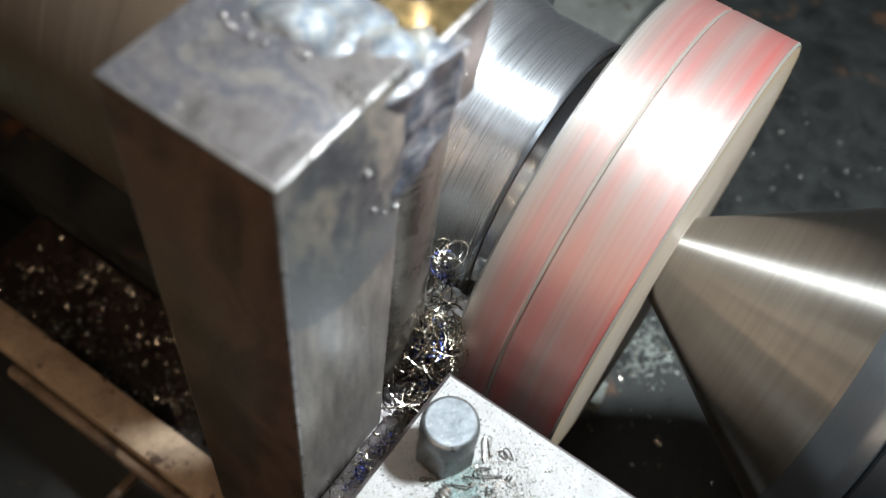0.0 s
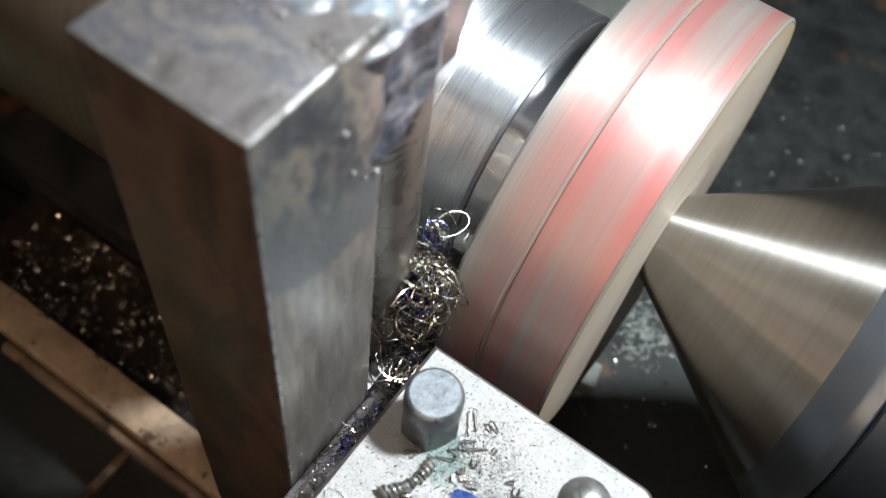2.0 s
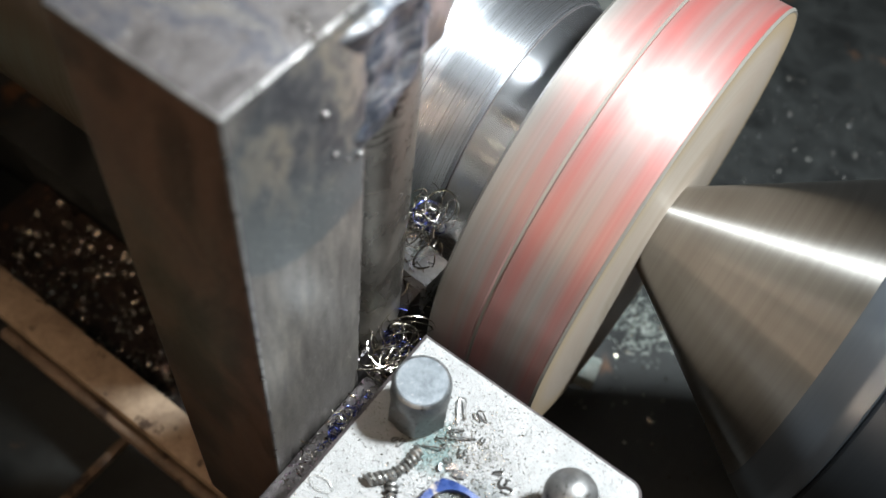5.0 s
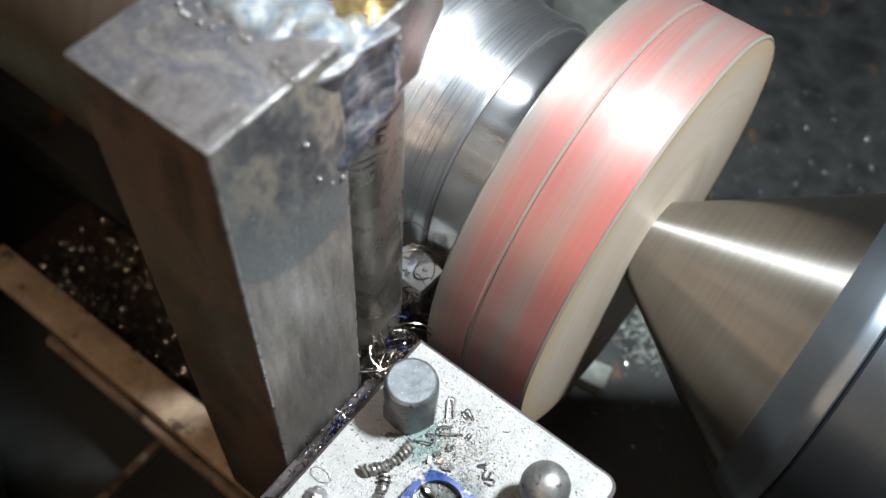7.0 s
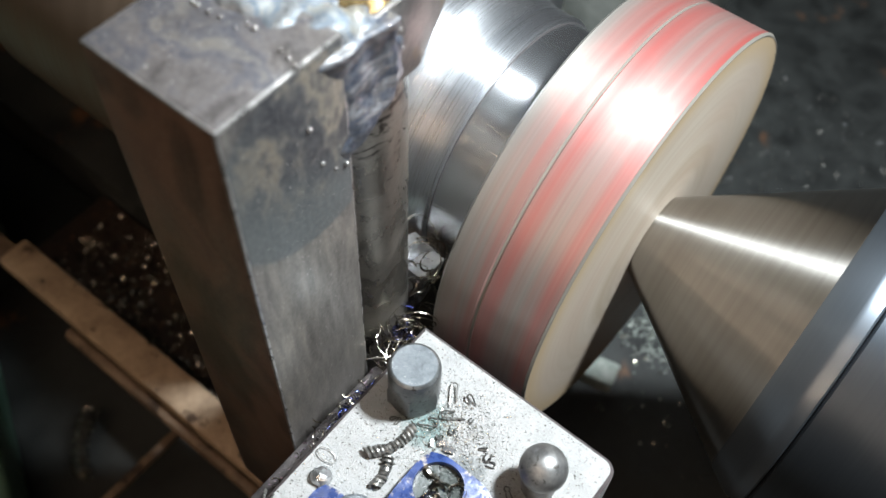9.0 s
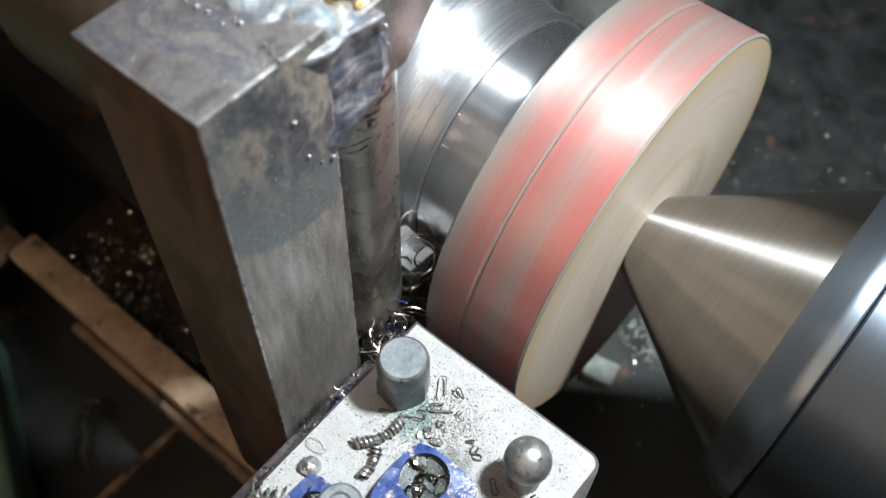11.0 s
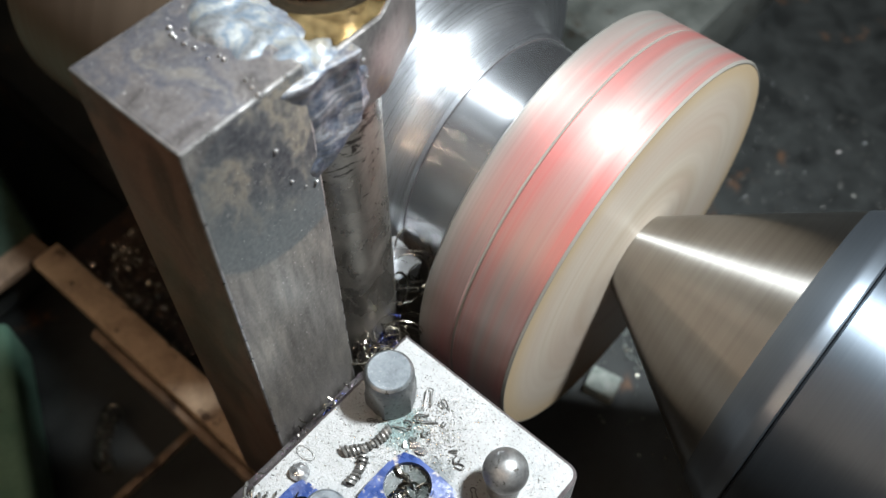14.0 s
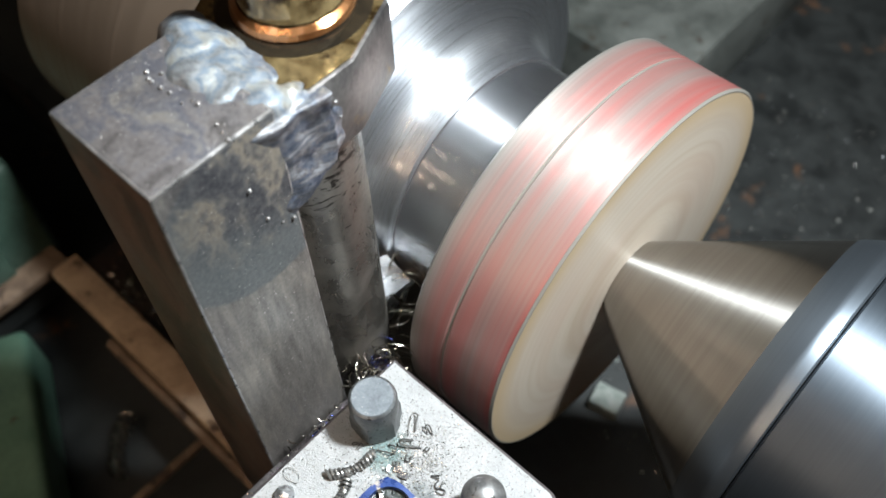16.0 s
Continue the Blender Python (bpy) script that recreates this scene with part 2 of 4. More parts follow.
def bar_material():
    """Hot-rolled steel: a bluish top, a side with heat blotches and a round-edged bluish patch, a browner front."""
    m, nt, b, co = blank("hot_rolled_bar")
    sep = nt.nodes.new("ShaderNodeSeparateXYZ")
    nt.links.new(co, sep.inputs[0])
    broad = noise_tex(nt, mapped(nt, co, (1, 1, 0.6), (0.3, 0.1, 0.2)), 22, 4, 0.55, 0.6)
    mid = noise_tex(nt, mapped(nt, co, (1, 1, 0.8), (2.0, 0.4, 0.0)), 80, 6, 0.65, 0.3)
    fine = noise_tex(nt, co, 600, 3, 0.6)
    tilt = nt.nodes.new("ShaderNodeMapping")
    tilt.inputs["Rotation"].default_value = (radians(-32), 0, 0)
    tilt.inputs["Scale"].default_value = (1, 1, 0.16)
    nt.links.new(co, tilt.inputs["Vector"])
    brushed = noise_tex(nt, tilt.outputs["Vector"], 260, 5, 0.6, 0.2)
    # the side: warm grey, brushed aslant
    col = ramp(nt, calc(nt, "ADD", calc(nt, "MULTIPLY", broad, 0.5), calc(nt, "MULTIPLY", brushed, 0.5)), [(0.38, (0.080, 0.072, 0.066)), (0.5, (0.135, 0.125, 0.114)), (0.62, (0.205, 0.188, 0.164))])
    # a darker, bluer patch with a clean round lower edge
    patch = nt.nodes.new("ShaderNodeVectorMath")
    patch.operation = "DISTANCE"
    patch.inputs[1].default_value = (0.0, 0.031, 0.156)
    nt.links.new(co, patch.inputs[0])
    ground = ramp(nt, calc(nt, "ADD", calc(nt, "MULTIPLY", patch.outputs["Value"], 20.0), calc(nt, "MULTIPLY", mid, 0.06)), [(0.765, (0.9,) * 3), (0.80, (0, 0, 0))])
    col = mix(nt, ground, col, ramp(nt, broad, [(0.35, (0.064, 0.074, 0.078)), (0.65, (0.092, 0.102, 0.105))]))
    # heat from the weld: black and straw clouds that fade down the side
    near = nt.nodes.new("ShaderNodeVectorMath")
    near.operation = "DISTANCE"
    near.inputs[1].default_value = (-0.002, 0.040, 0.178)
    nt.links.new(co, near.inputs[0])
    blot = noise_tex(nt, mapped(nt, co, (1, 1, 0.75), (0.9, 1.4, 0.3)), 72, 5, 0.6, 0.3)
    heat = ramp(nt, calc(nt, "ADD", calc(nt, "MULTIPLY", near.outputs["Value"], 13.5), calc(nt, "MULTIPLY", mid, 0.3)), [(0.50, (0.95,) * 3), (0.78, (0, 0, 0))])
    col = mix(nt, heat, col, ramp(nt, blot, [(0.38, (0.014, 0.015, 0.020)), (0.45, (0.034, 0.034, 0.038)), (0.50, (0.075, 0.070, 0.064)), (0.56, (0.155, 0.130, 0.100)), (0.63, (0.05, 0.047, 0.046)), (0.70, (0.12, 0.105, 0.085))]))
    # the top: grey with violet and blue tempering, straw at the far corner
    temper = noise_tex(nt, mapped(nt, co, (1, 1, 1), (0.15, 0.85, 0.3)), 48, 5, 0.6, 0.4)
    top = ramp(nt, temper, [(0.36, (0.050, 0.044, 0.044)), (0.45, (0.125, 0.114, 0.114)), (0.52, (0.066, 0.068, 0.086)), (0.60, (0.150, 0.140, 0.132)), (0.68, (0.110, 0.090, 0.075))])
    top = mix(nt, ramp(nt, mid, [(0.34, (0.7,) * 3), (0.46, (0, 0, 0))]), top, (0.060, 0.055, 0.058))
    col = mix(nt, ramp(nt, calc(nt, "MULTIPLY", sep.outputs["Z"], 5.0), [(0.9555, (0, 0, 0)), (0.9585, (1, 1, 1))]), col, top)
    # the front face is browner, with slanting dark runs
    run = noise_tex(nt, mapped(nt, co, (1, 1, 0.55), (1.3, 0.2, 0.8)), 38, 4, 0.55, 0.9)
    scale = ramp(nt, run, [(0.38, (0.062, 0.035, 0.025)), (0.48, (0.105, 0.060, 0.042)), (0.56, (0.152, 0.086, 0.060)), (0.68, (0.115, 0.067, 0.051))])
    col = mix(nt, ramp(nt, calc(nt, "MULTIPLY", sep.outputs["Y"], 100.0), [(0.02, (0.95,) * 3), (0.10, (0, 0, 0))]), col, scale)
    col = mix(nt, 0.16, col, ramp(nt, fine, [(0.35, (0.04, 0.038, 0.04)), (0.65, (0.23, 0.222, 0.21))]))
    dust = noise_tex(nt, mapped(nt, co, (1, 1, 1), (0.2, 0.5, 0.8)), 1100, 2, 0.4)
    nt.links.new(mix(nt, ramp(nt, dust, [(0.71, (0, 0, 0)), (0.75, (0.85,) * 3)]), col, (0.48, 0.46, 0.43)), b.inputs["Base Color"])
    nt.links.new(ramp(nt, broad, [(0.35, (0.46,) * 3), (0.6, (0.30,) * 3)]), b.inputs["Roughness"])
    b.inputs["Metallic"].default_value = 0.45
    bump(nt, b, fine, 0.12)
    return m


def column_material():
    """Round bar, scuffed: torn black dashes across it, thick near the weld and thinning below."""
    m, nt, b, co = blank("scuffed_round_steel")
    sep = nt.nodes.new("ShaderNodeSeparateXYZ")
    nt.links.new(co, sep.inputs[0])
    big = noise_tex(nt, mapped(nt, co, (1, 1, 0.6)), 70, 5, 0.6, 0.4)
    fine = noise_tex(nt, co, 600, 4, 0.65)
    col = ramp(nt, big, [(0.36, (0.125, 0.114, 0.10)), (0.64, (0.25, 0.232, 0.205))])
    dash = noise_tex(nt, mapped(nt, co, (1, 1, 3.4), (0.3, 0.7, 0.2)), 130, 6, 0.7, 0.7)
    torn = calc(nt, "ADD", dash, calc(nt, "MULTIPLY", calc(nt, "SUBTRACT", sep.outputs["Z"], 0.105), 2.0))
    col = mix(nt, ramp(nt, torn, [(0.60, (0, 0, 0)), (0.64, (0.92,) * 3)]), col, (0.020, 0.016, 0.014))
    nt.links.new(col, b.inputs["Base Color"])
    nt.links.new(ramp(nt, big, [(0.35, (0.22,) * 3), (0.65, (0.40,) * 3)]), b.inputs["Roughness"])
    b.inputs["Metallic"].default_value = 0.8
    bump(nt, b, fine, 0.2)
    return m


M_WELD = weld_material()
M_ROD = column_material()
M_BLACKOIL = surface("black_oil", (0.006, 0.005, 0.004), (0.02, 0.015, 0.009), 40, (0.05, 0.12), 0.0, 0.05, 200, coat=1.0)
M_COLLARSIDE = surface("heat_marked_collar", (0.060, 0.056, 0.056), (0.19, 0.18, 0.17), 55, (0.28, 0.5), 0.7, 0.25, 500, (0.20, 0.15, 0.08), 60, 0.60, (1, 1, 0.7))
M_WORN = surface("worn_bright_edge", (0.20, 0.195, 0.19), (0.46, 0.45, 0.44), 160, (0.25, 0.4), 0.85, 0.15, 700)
M_RIM = surface("plum_grey_chamfer", (0.050, 0.042, 0.044), (0.115, 0.10, 0.10), 130, (0.35, 0.55), 0.3, 0.2, 600)
M_OIL = surface("oily_golden_steel", (0.07, 0.045, 0.018), (0.36, 0.27, 0.13), 75, (0.08, 0.2), 0.7, 0.15, 300, (0.035, 0.022, 0.010), 55, 0.56, coat=1.0)
M_COPPER = surface("oily_copper", (0.35, 0.14, 0.05), (0.60, 0.30, 0.13), 60, (0.12, 0.3), 0.9, 0.15, 300, coat=0.6)
M_PLATE = surface("bright_milled_aluminium", (0.20, 0.202, 0.20), (0.29, 0.291, 0.288), 90, (0.38, 0.6), 0.35, 0.6, 1100, (0.12, 0.116, 0.11), 700, 0.59)


def stain(m, spot, reach, color):
    """An oil stain round a spot, broken up by noise."""
    nt = m.node_tree
    b = nt.nodes["Principled BSDF"]
    old = b.inputs["Base Color"].links[0].from_socket
    co = nt.nodes.new("ShaderNodeTexCoord").outputs["Object"]
    d = nt.nodes.new("ShaderNodeVectorMath")
    d.operation = "DISTANCE"
    d.inputs[1].default_value = spot
    nt.links.new(co, d.inputs[0])
    edge = calc(nt, "MULTIPLY", calc(nt, "SUBTRACT", 1.0, calc(nt, "DIVIDE", d.outputs["Value"], reach)), noise_tex(nt, co, 330, 4, 0.6))
    nt.links.new(mix(nt, ramp(nt, edge, [(0.12, (0, 0, 0)), (0.34, (0.75,) * 3)]), old, color), b.inputs["Base Color"])


stain(M_PLATE, (0.044, 0.031, 0.0), 0.016, (0.07, 0.13, 0.125))
stain(M_PLATE, (0.068, 0.026, 0.0), 0.012, (0.09, 0.10, 0.10))
M_BOLT = surface("zinc_bolt_steel", (0.105, 0.112, 0.115), (0.19, 0.198, 0.20), 180, (0.33, 0.5), 0.9, 0.08, 900, (0.05, 0.048, 0.045), 420, 0.585)
M_BOLTTOP = surface("blue_grey_zinc", (0.10, 0.115, 0.128), (0.165, 0.182, 0.196), 260, (0.3, 0.45), 0.5, 0.15, 900, (0.24, 0.25, 0.26), 500, 0.62)
M_BALL = surface("scuffed_ball_steel", (0.11, 0.11, 0.11), (0.235, 0.235, 0.23), 150, (0.36, 0.5), 0.75, 0.1, 900, (0.06, 0.055, 0.05), 300, 0.60)
M_BLUE = surface("chipped_blue_paint", (0.010, 0.022, 0.080), (0.024, 0.050, 0.17), 120, (0.2, 0.4), 0.0, 0.25, 600, (0.30, 0.27, 0.24), 170, 0.565)
M_CHIP = surface("steel_swarf", (0.22, 0.20, 0.165), (0.55, 0.505, 0.43), 250, (0.12, 0.3), 1.0, 0.1)
M_CHIPBLUE = surface("blued_swarf", (0.03, 0.06, 0.30), (0.13, 0.15, 0.45), 250, (0.12, 0.3), 1.0, 0.1)
# darker copy of the oily casting; holds the bed way's shade in its colour
M_TRAYSHADE = surface("oily_tray_with_shade", (0.005, 0.006, 0.006), (0.021, 0.024, 0.023), 28, (0.5, 0.8), 0.0, 0.3, 120, (0.085, 0.040, 0.018), 14, 0.60)
M_IRON = surface("oily_dark_casting", (0.010, 0.012, 0.014), (0.050, 0.052, 0.052), 45, (0.25, 0.6), 0.0, 0.5, 120, (0.13, 0.06, 0.025), 16, 0.62)
M_CHIPBED = surface("rusty_chip_bed", (0.010, 0.007, 0.006), (0.040, 0.026, 0.019), 110, (0.4, 0.65), 0.0, 0.8, 300, (0.12, 0.065, 0.035), 130, 0.60)
M_WAY = surface("grey_bed_way", (0.06, 0.066, 0.06), (0.15, 0.158, 0.145), 18, (0.3, 0.6), 0.2, 0.3, 200, (0.05, 0.04, 0.03), 30, 0.6)
M_RAIL = surface("tan_painted_strip", (0.21, 0.145, 0.095), (0.42, 0.31, 0.21), 40, (0.45, 0.7), 0.0, 0.4, 300, (0.06, 0.035, 0.02), 60, 0.6)
# browner, darker strip colour for the pipe, cross rod and cross strip
M_BROWNRAIL = surface("brown_mottled_strip", (0.075, 0.050, 0.034), (0.20, 0.14, 0.095), 45, (0.4, 0.65), 0.0, 0.4, 300, (0.03, 0.018, 0.012), 55, 0.56)
# shaded copy of the machine green; the headstock's dimness lies in the colour
M_SHADEGREEN = surface("shaded_green_paint", (0.022, 0.045, 0.034), (0.055, 0.10, 0.075), 30, (0.4, 0.65), 0.0, 0.2, 200, (0.02, 0.018, 0.012), 40, 0.6)
M_GREEN = surface("green_machine_paint", (0.055, 0.125, 0.088), (0.11, 0.205, 0.15), 30, (0.35, 0.6), 0.0, 0.2, 200, (0.06, 0.05, 0.03), 40, 0.62)
M_WALL = surface("shop_wall_plaster", (0.16, 0.15, 0.13), (0.24, 0.23, 0.20), 2, (0.7, 0.9), 0.0, 0.1, 30)
M_DULLCHIP = surface("dull_far_swarf", (0.10, 0.10, 0.095), (0.30, 0.29, 0.26), 250, (0.3, 0.5), 0.8, 0.1)
M_GRIT = surface("violet_grit", (0.06, 0.035, 0.07), (0.30, 0.24, 0.26), 500, (0.25, 0.45), 0.6, 0.2, 900, (0.25, 0.04, 0.06), 420, 0.6)
M_PALE = surface("pale_greenish_debris", (0.13, 0.155, 0.14), (0.32, 0.34, 0.31), 90, (0.4, 0.7), 0.0, 0.4, 400, (0.12, 0.10, 0.07), 80, 0.6)
M_OILDARK = surface("oily_dark_grit", (0.004, 0.006, 0.006), (0.03, 0.04, 0.037), 300, (0.2, 0.45), 0.0, 0.5, 700, coat=0.3)
M_HUBFLAT = surface("bright_ground_steel", (0.45, 0.46, 0.47), (0.75, 0.76, 0.78), 120, (0.2, 0.4), 0.9, 0.15, 700)
M_BARK = surface("dark_wire_chip", (0.05, 0.05, 0.05), (0.14, 0.135, 0.125), 250, (0.25, 0.45), 0.6, 0.2)
M_GREYCHIP = surface("grey_steel_chip", (0.12, 0.12, 0.115), (0.34, 0.33, 0.31), 250, (0.22, 0.4), 0.75, 0.2)
M_BASE = surface("dark_oiled_steel", (0.045, 0.040, 0.042), (0.14, 0.13, 0.13), 60, (0.25, 0.5), 0.6, 0.3, 400)

# ---- mesh helpers ----


def part(name, bm, material, parent=None, label="", smooth=0.6):
    me = bpy.data.meshes.new(name)
    bmesh.ops.recalc_face_normals(bm, faces=bm.faces[:])
    for f in bm.faces:
        f.smooth = True
    for e in bm.edges:
        if len(e.link_faces) == 2 and e.calc_face_angle(0) > smooth:
            e.smooth = False
    bm.to_mesh(me)
    bm.free()
    me.materials.append(material)
    ob = new(name, me)
    if parent is not None:
        ob.parent = parent
    if label:
        ob["label"] = label
    return ob


def thing(name, label, category, at=(0, 0, 0), group="", kind=""):
    ob = new(name)
    ob.empty_display_size = 0.01
    ob.location = at
    return tagged(ob, label, category, group, kind)


def box(lo, hi, bevel=0.0, seg=2, bm=None):
    bm = bm or bmesh.new()
    c = [(a + b) / 2 for a, b in zip(lo, hi)]
    s = [b - a for a, b in zip(lo, hi)]
    r = bmesh.ops.create_cube(bm, size=1.0, matrix=Matrix.Translation(c) @ Matrix.Diagonal((*s, 1)))
    if bevel:
        es = list({e for v in r["verts"] for e in v.link_edges})
        bmesh.ops.bevel(bm, geom=es, offset=bevel, segments=seg, profile=0.5, affect="EDGES")
    return bm


def revolve(profile, segs=160, axis="X"):
    """A ring surface about the x or z axis from (along, radius) pairs; radius 0 closes an end."""
    bm = bmesh.new()
    rows = []
    for a, r in profile:
        row = []
        for k in range(segs if r > 1e-7 else 1):
            th = 2 * math.pi * k / segs
            c, s = r * math.cos(th), r * math.sin(th)
            row.append(bm.verts.new((a, c, s) if axis == "X" else (c, s, a)))
        rows.append(row)
    for p, q in zip(rows, rows[1:]):
        for k in range(segs):
            k2 = (k + 1) % segs
            vs = [p[k % len(p)], p[k2 % len(p)], q[k2 % len(q)], q[k % len(q)]]
            vs = list(dict.fromkeys(vs))
            if len(vs) > 2:
                bm.faces.new(vs)
    return bm


def tube(bm, pts, radius, sides=5, flat=1.0):
    """A thin wire or ribbon through points."""
    rings = []
    n = len(pts)
    for i, p in enumerate(pts):
        d = (Vector(pts[min(i + 1, n - 1)]) - Vector(pts[max(i - 1, 0)])).normalized()
        u = d.orthogonal().normalized() if i == 0 else (u - d * u.dot(d)).normalized()
        w = d.cross(u)
        k = 1.0 if 0 < i < n - 1 else 0.4
        rings.append([bm.verts.new(Vector(p) + k * radius * (math.cos(2 * math.pi * j / sides) * u + flat * math.sin(2 * math.pi * j / sides) * w)) for j in range(sides)])
    for a, b in zip(rings, rings[1:]):
        for j in range(sides):
            bm.faces.new((a[j], a[(j + 1) % sides], b[(j + 1) % sides], b[j]))
    return bm


def hexagon(r, z0, z1, turn=0.0, bevel=0.0015):
    """A hexagonal prism with softened edges."""
    bm = bmesh.new()
    vs = [bm.verts.new((r * math.cos(radians(turn + 60 * k)), r * math.sin(radians(turn + 60 * k)), z0)) for k in range(6)]
    f = bm.faces.new(vs)
    up = bmesh.ops.extrude_face_region(bm, geom=[f])["geom"]
    for v in up:
        if isinstance(v, bmesh.types.BMVert):
            v.co.z = z1
    bmesh.ops.bevel(bm, geom=bm.edges[:], offset=bevel, segments=2, profile=0.5, affect="EDGES")
    return bm


AXIS = (0.1858, -0.003)  # the lathe's axis: y, z

# ---- the shop and the machine ----


def room():
    specs = {"floor": ((-3, -3, -1.05), (3, 3, -1.0)), "ceiling": ((-3, -3, 2.0), (3, 3, 2.1)), "wall_south": ((-3, -3.1, -1), (3, -3, 2)),
             "wall_north": ((-3, 3, -1), (3, 3.1, 2)), "wall_west": ((-3.1, -3, -1), (-3, 3, 2)), "wall_east": ((3, -3, -1), (3.1, 3, 2))}
    for n, (lo, hi) in specs.items():
        tagged(part(n, box(lo, hi), M_WALL), "plain grey plastered workshop " + n.split("_")[0], n.split("_")[0], kind="structure")


def machine_bed():
    bed = thing("lathe_bed", "oily dark cast-iron lathe bed strewn with swarf", "lathe bed", (0, 0, -0.235), kind="structure")
    part("chip_tray", box((-1.2, -0.9, -0.09), (1.2, 1.2, -0.07)), M_TRAYSHADE, bed)
    # shade beneath the chuck is coloured in with the dark tray material
    part("bed_way", box((-1.0, 0.12, -0.07), (1.0, 0.33, 0.0), 0.004), M_TRAYSHADE, bed)
    part("bed_way", box((-1.0, 0.50, -0.07), (-0.095, 0.80, 0.012), 0.004), M_WAY, bed, "worn grey flat bed way")
    part("web", box((-0.36, 0.042, -0.06), (-0.03, 0.118, -0.025), 0.002), M_CHIPBED, bed)
    part("stand", box((-1.15, -0.25, -0.765), (1.15, 0.9, -0.0905)), M_TRAYSHADE, bed)
    part("chip_guard", box((-1.0, 1.0, -0.07), (1.0, 1.02, 0.8)), M_IRON, bed)


room()
machine_bed()


def side_rail():
    rail = thing("steel_strip_frame", "tan painted steel strip frame stained with oil", "frame", (0, 0, -0.215))
    part("long_strip", box((-0.338, 0.0175, -0.012), (-0.06, 0.0415, 0.0), 0.002), M_RAIL, rail)
    part("pipe", revolve([(-0.262, 0), (-0.262, 0.0036), (-0.2608, 0.0048), (-0.06, 0.0048), (-0.06, 0)], 24), M_BROWNRAIL, rail, "dull brown pipe").location = (0, 0.0145, -0.0168)
    part("cross_rod", box((-0.165, -0.14, -0.050), (-0.159, 0.016, -0.044), 0.001), M_BROWNRAIL, rail)
    part("cross_strip", box((-0.40, -0.20, -0.012), (-0.3395, 0.034, -0.002), 0.002), M_BROWNRAIL, rail, "mottled dark brown cross strip")
    return rail


side_rail()


def green_casting():
    g = thing("apron_casting", "green painted cast-iron housing with oil stains", "machine housing", (-0.316, -0.03, -0.245))
    g.rotation_euler = (0, 0, radians(-27))
    part("housing", box((-0.02, -0.25, -0.06), (0.22, 0.0, 0.0), 0.008, 4), M_GREEN, g)
    part("cover_plate", box((0.02, -0.20, 0.0002), (0.18, -0.045, 0.004), 0.0015), M_GREEN, g)
    part("screw", revolve([(0.004, 0.0), (0.004, 0.004), (0.0062, 0.0034), (0.0065, 0.0)], 24, "Z"), M_BASE, g).location = (0.035, -0.06, 0)


green_casting()


def headstock():
    h = thing("headstock_casting", "green painted headstock casting behind the chuck, its shade in the colour", "machine housing", (-0.36, 0.0, -0.235))
    part("housing", box((-0.30, -0.16, 0.0), (0.0, 0.040, 0.115), 0.008, 4), M_SHADEGREEN, h)
    part("foot", box((-0.30, -0.14, -0.06), (-0.012, 0.03, -0.0005), 0.006, 3), M_TRAYSHADE, h)
    part("cover_plate", box((0.0002, -0.10, 0.02), (0.006, 0.0, 0.095), 0.002), M_SHADEGREEN, h)


headstock()

# ---- what turns ----


def roller():
    w = thing("turned_roller", "cream roller with worn red bands on a bright turned steel hub", "roller", (0, *AXIS))
    R = 0.1047
    part("tread", revolve([(0.0065, R - 0.022), (0.0065, R - 0.0012), (0.0077, R), (0.0257, R), (0.0263, R - 0.0006)]), M_TREAD, w)
    part("tread", revolve([(0.0275, R - 0.0006), (0.0281, R), (0.0568, R), (0.058, R - 0.0012)]), M_TREAD, w)
    part("groove", revolve([(0.0263, R - 0.0006), (0.0275, R - 0.0006)]), M_GROOVE, w, "narrow grey groove round the tread")
    part("edge_ring", revolve([(0.0570, R + 0.0002), (0.0581, R - 0.0007), (0.0581, R - 0.0013)]), M_GROOVE, w)
    part("face", revolve([(0.0580, R - 0.0011), (0.0582, R - 0.02), (0.0582, 0.03), (0.0575, 0.0)], 128), M_FACE, w, "cream turned front face")
    part("hub", revolve([(0.0068, 0.075), (0.0060, 0.068), (-0.060, 0.068)]), M_HUBCUT, w, "bright freshly turned steel hub")
    prof = [(-0.0405, 0.060), (-0.0405, 0.0700), (-0.046, 0.0712), (-0.054, 0.073), (-0.061, 0.080), (-0.066, 0.090), (-0.0695, 0.102), (-0.071, 0.113), (-0.074, 0.115), (-0.10, 0.115), (-0.10, 0.03)]
    part("flange", revolve(prof), M_HUB, w, "steel flange with a hollow fillet")
    layer = part("uncut_layer", revolve([(0.0, 0.0674), (0.0, 0.0684), (-0.0020, 0.0702), (-0.058, 0.0702), (-0.058, 0.06)]), M_HUB, w, "steel skin still to be turned off")
    part("step_ring", revolve([(0.0002, 0.0684), (-0.0013, 0.07035), (-0.0018, 0.07035)]), M_HUB, layer, "bright chamfered ring at the step")
    # dark ring gives the step its undercut shadow as solid colour
    part("cut_shadow_ring", revolve([(0.0010, 0.0675), (0.0009, 0.0683), (0.0001, 0.0684), (0.0001, 0.0675)]), M_BASE, layer, "dark ring drawn as the undercut's shadow")
    return w, layer


def chuck():
    c = thing("lathe_chuck", "large dull brown steel lathe chuck", "chuck", (0, *AXIS))
    part("chuck_body", revolve([(-0.13, 0.03), (-0.13, 0.109), (-0.134, 0.113), (-0.30, 0.113), (-0.30, 0.0)]), M_CHUCK, c)
    part("spindle_nose", revolve([(-0.12, 0.0), (-0.12, 0.06), (-0.60, 0.06), (-0.60, 0.0)], 64), M_CHUCK, c)
    return c


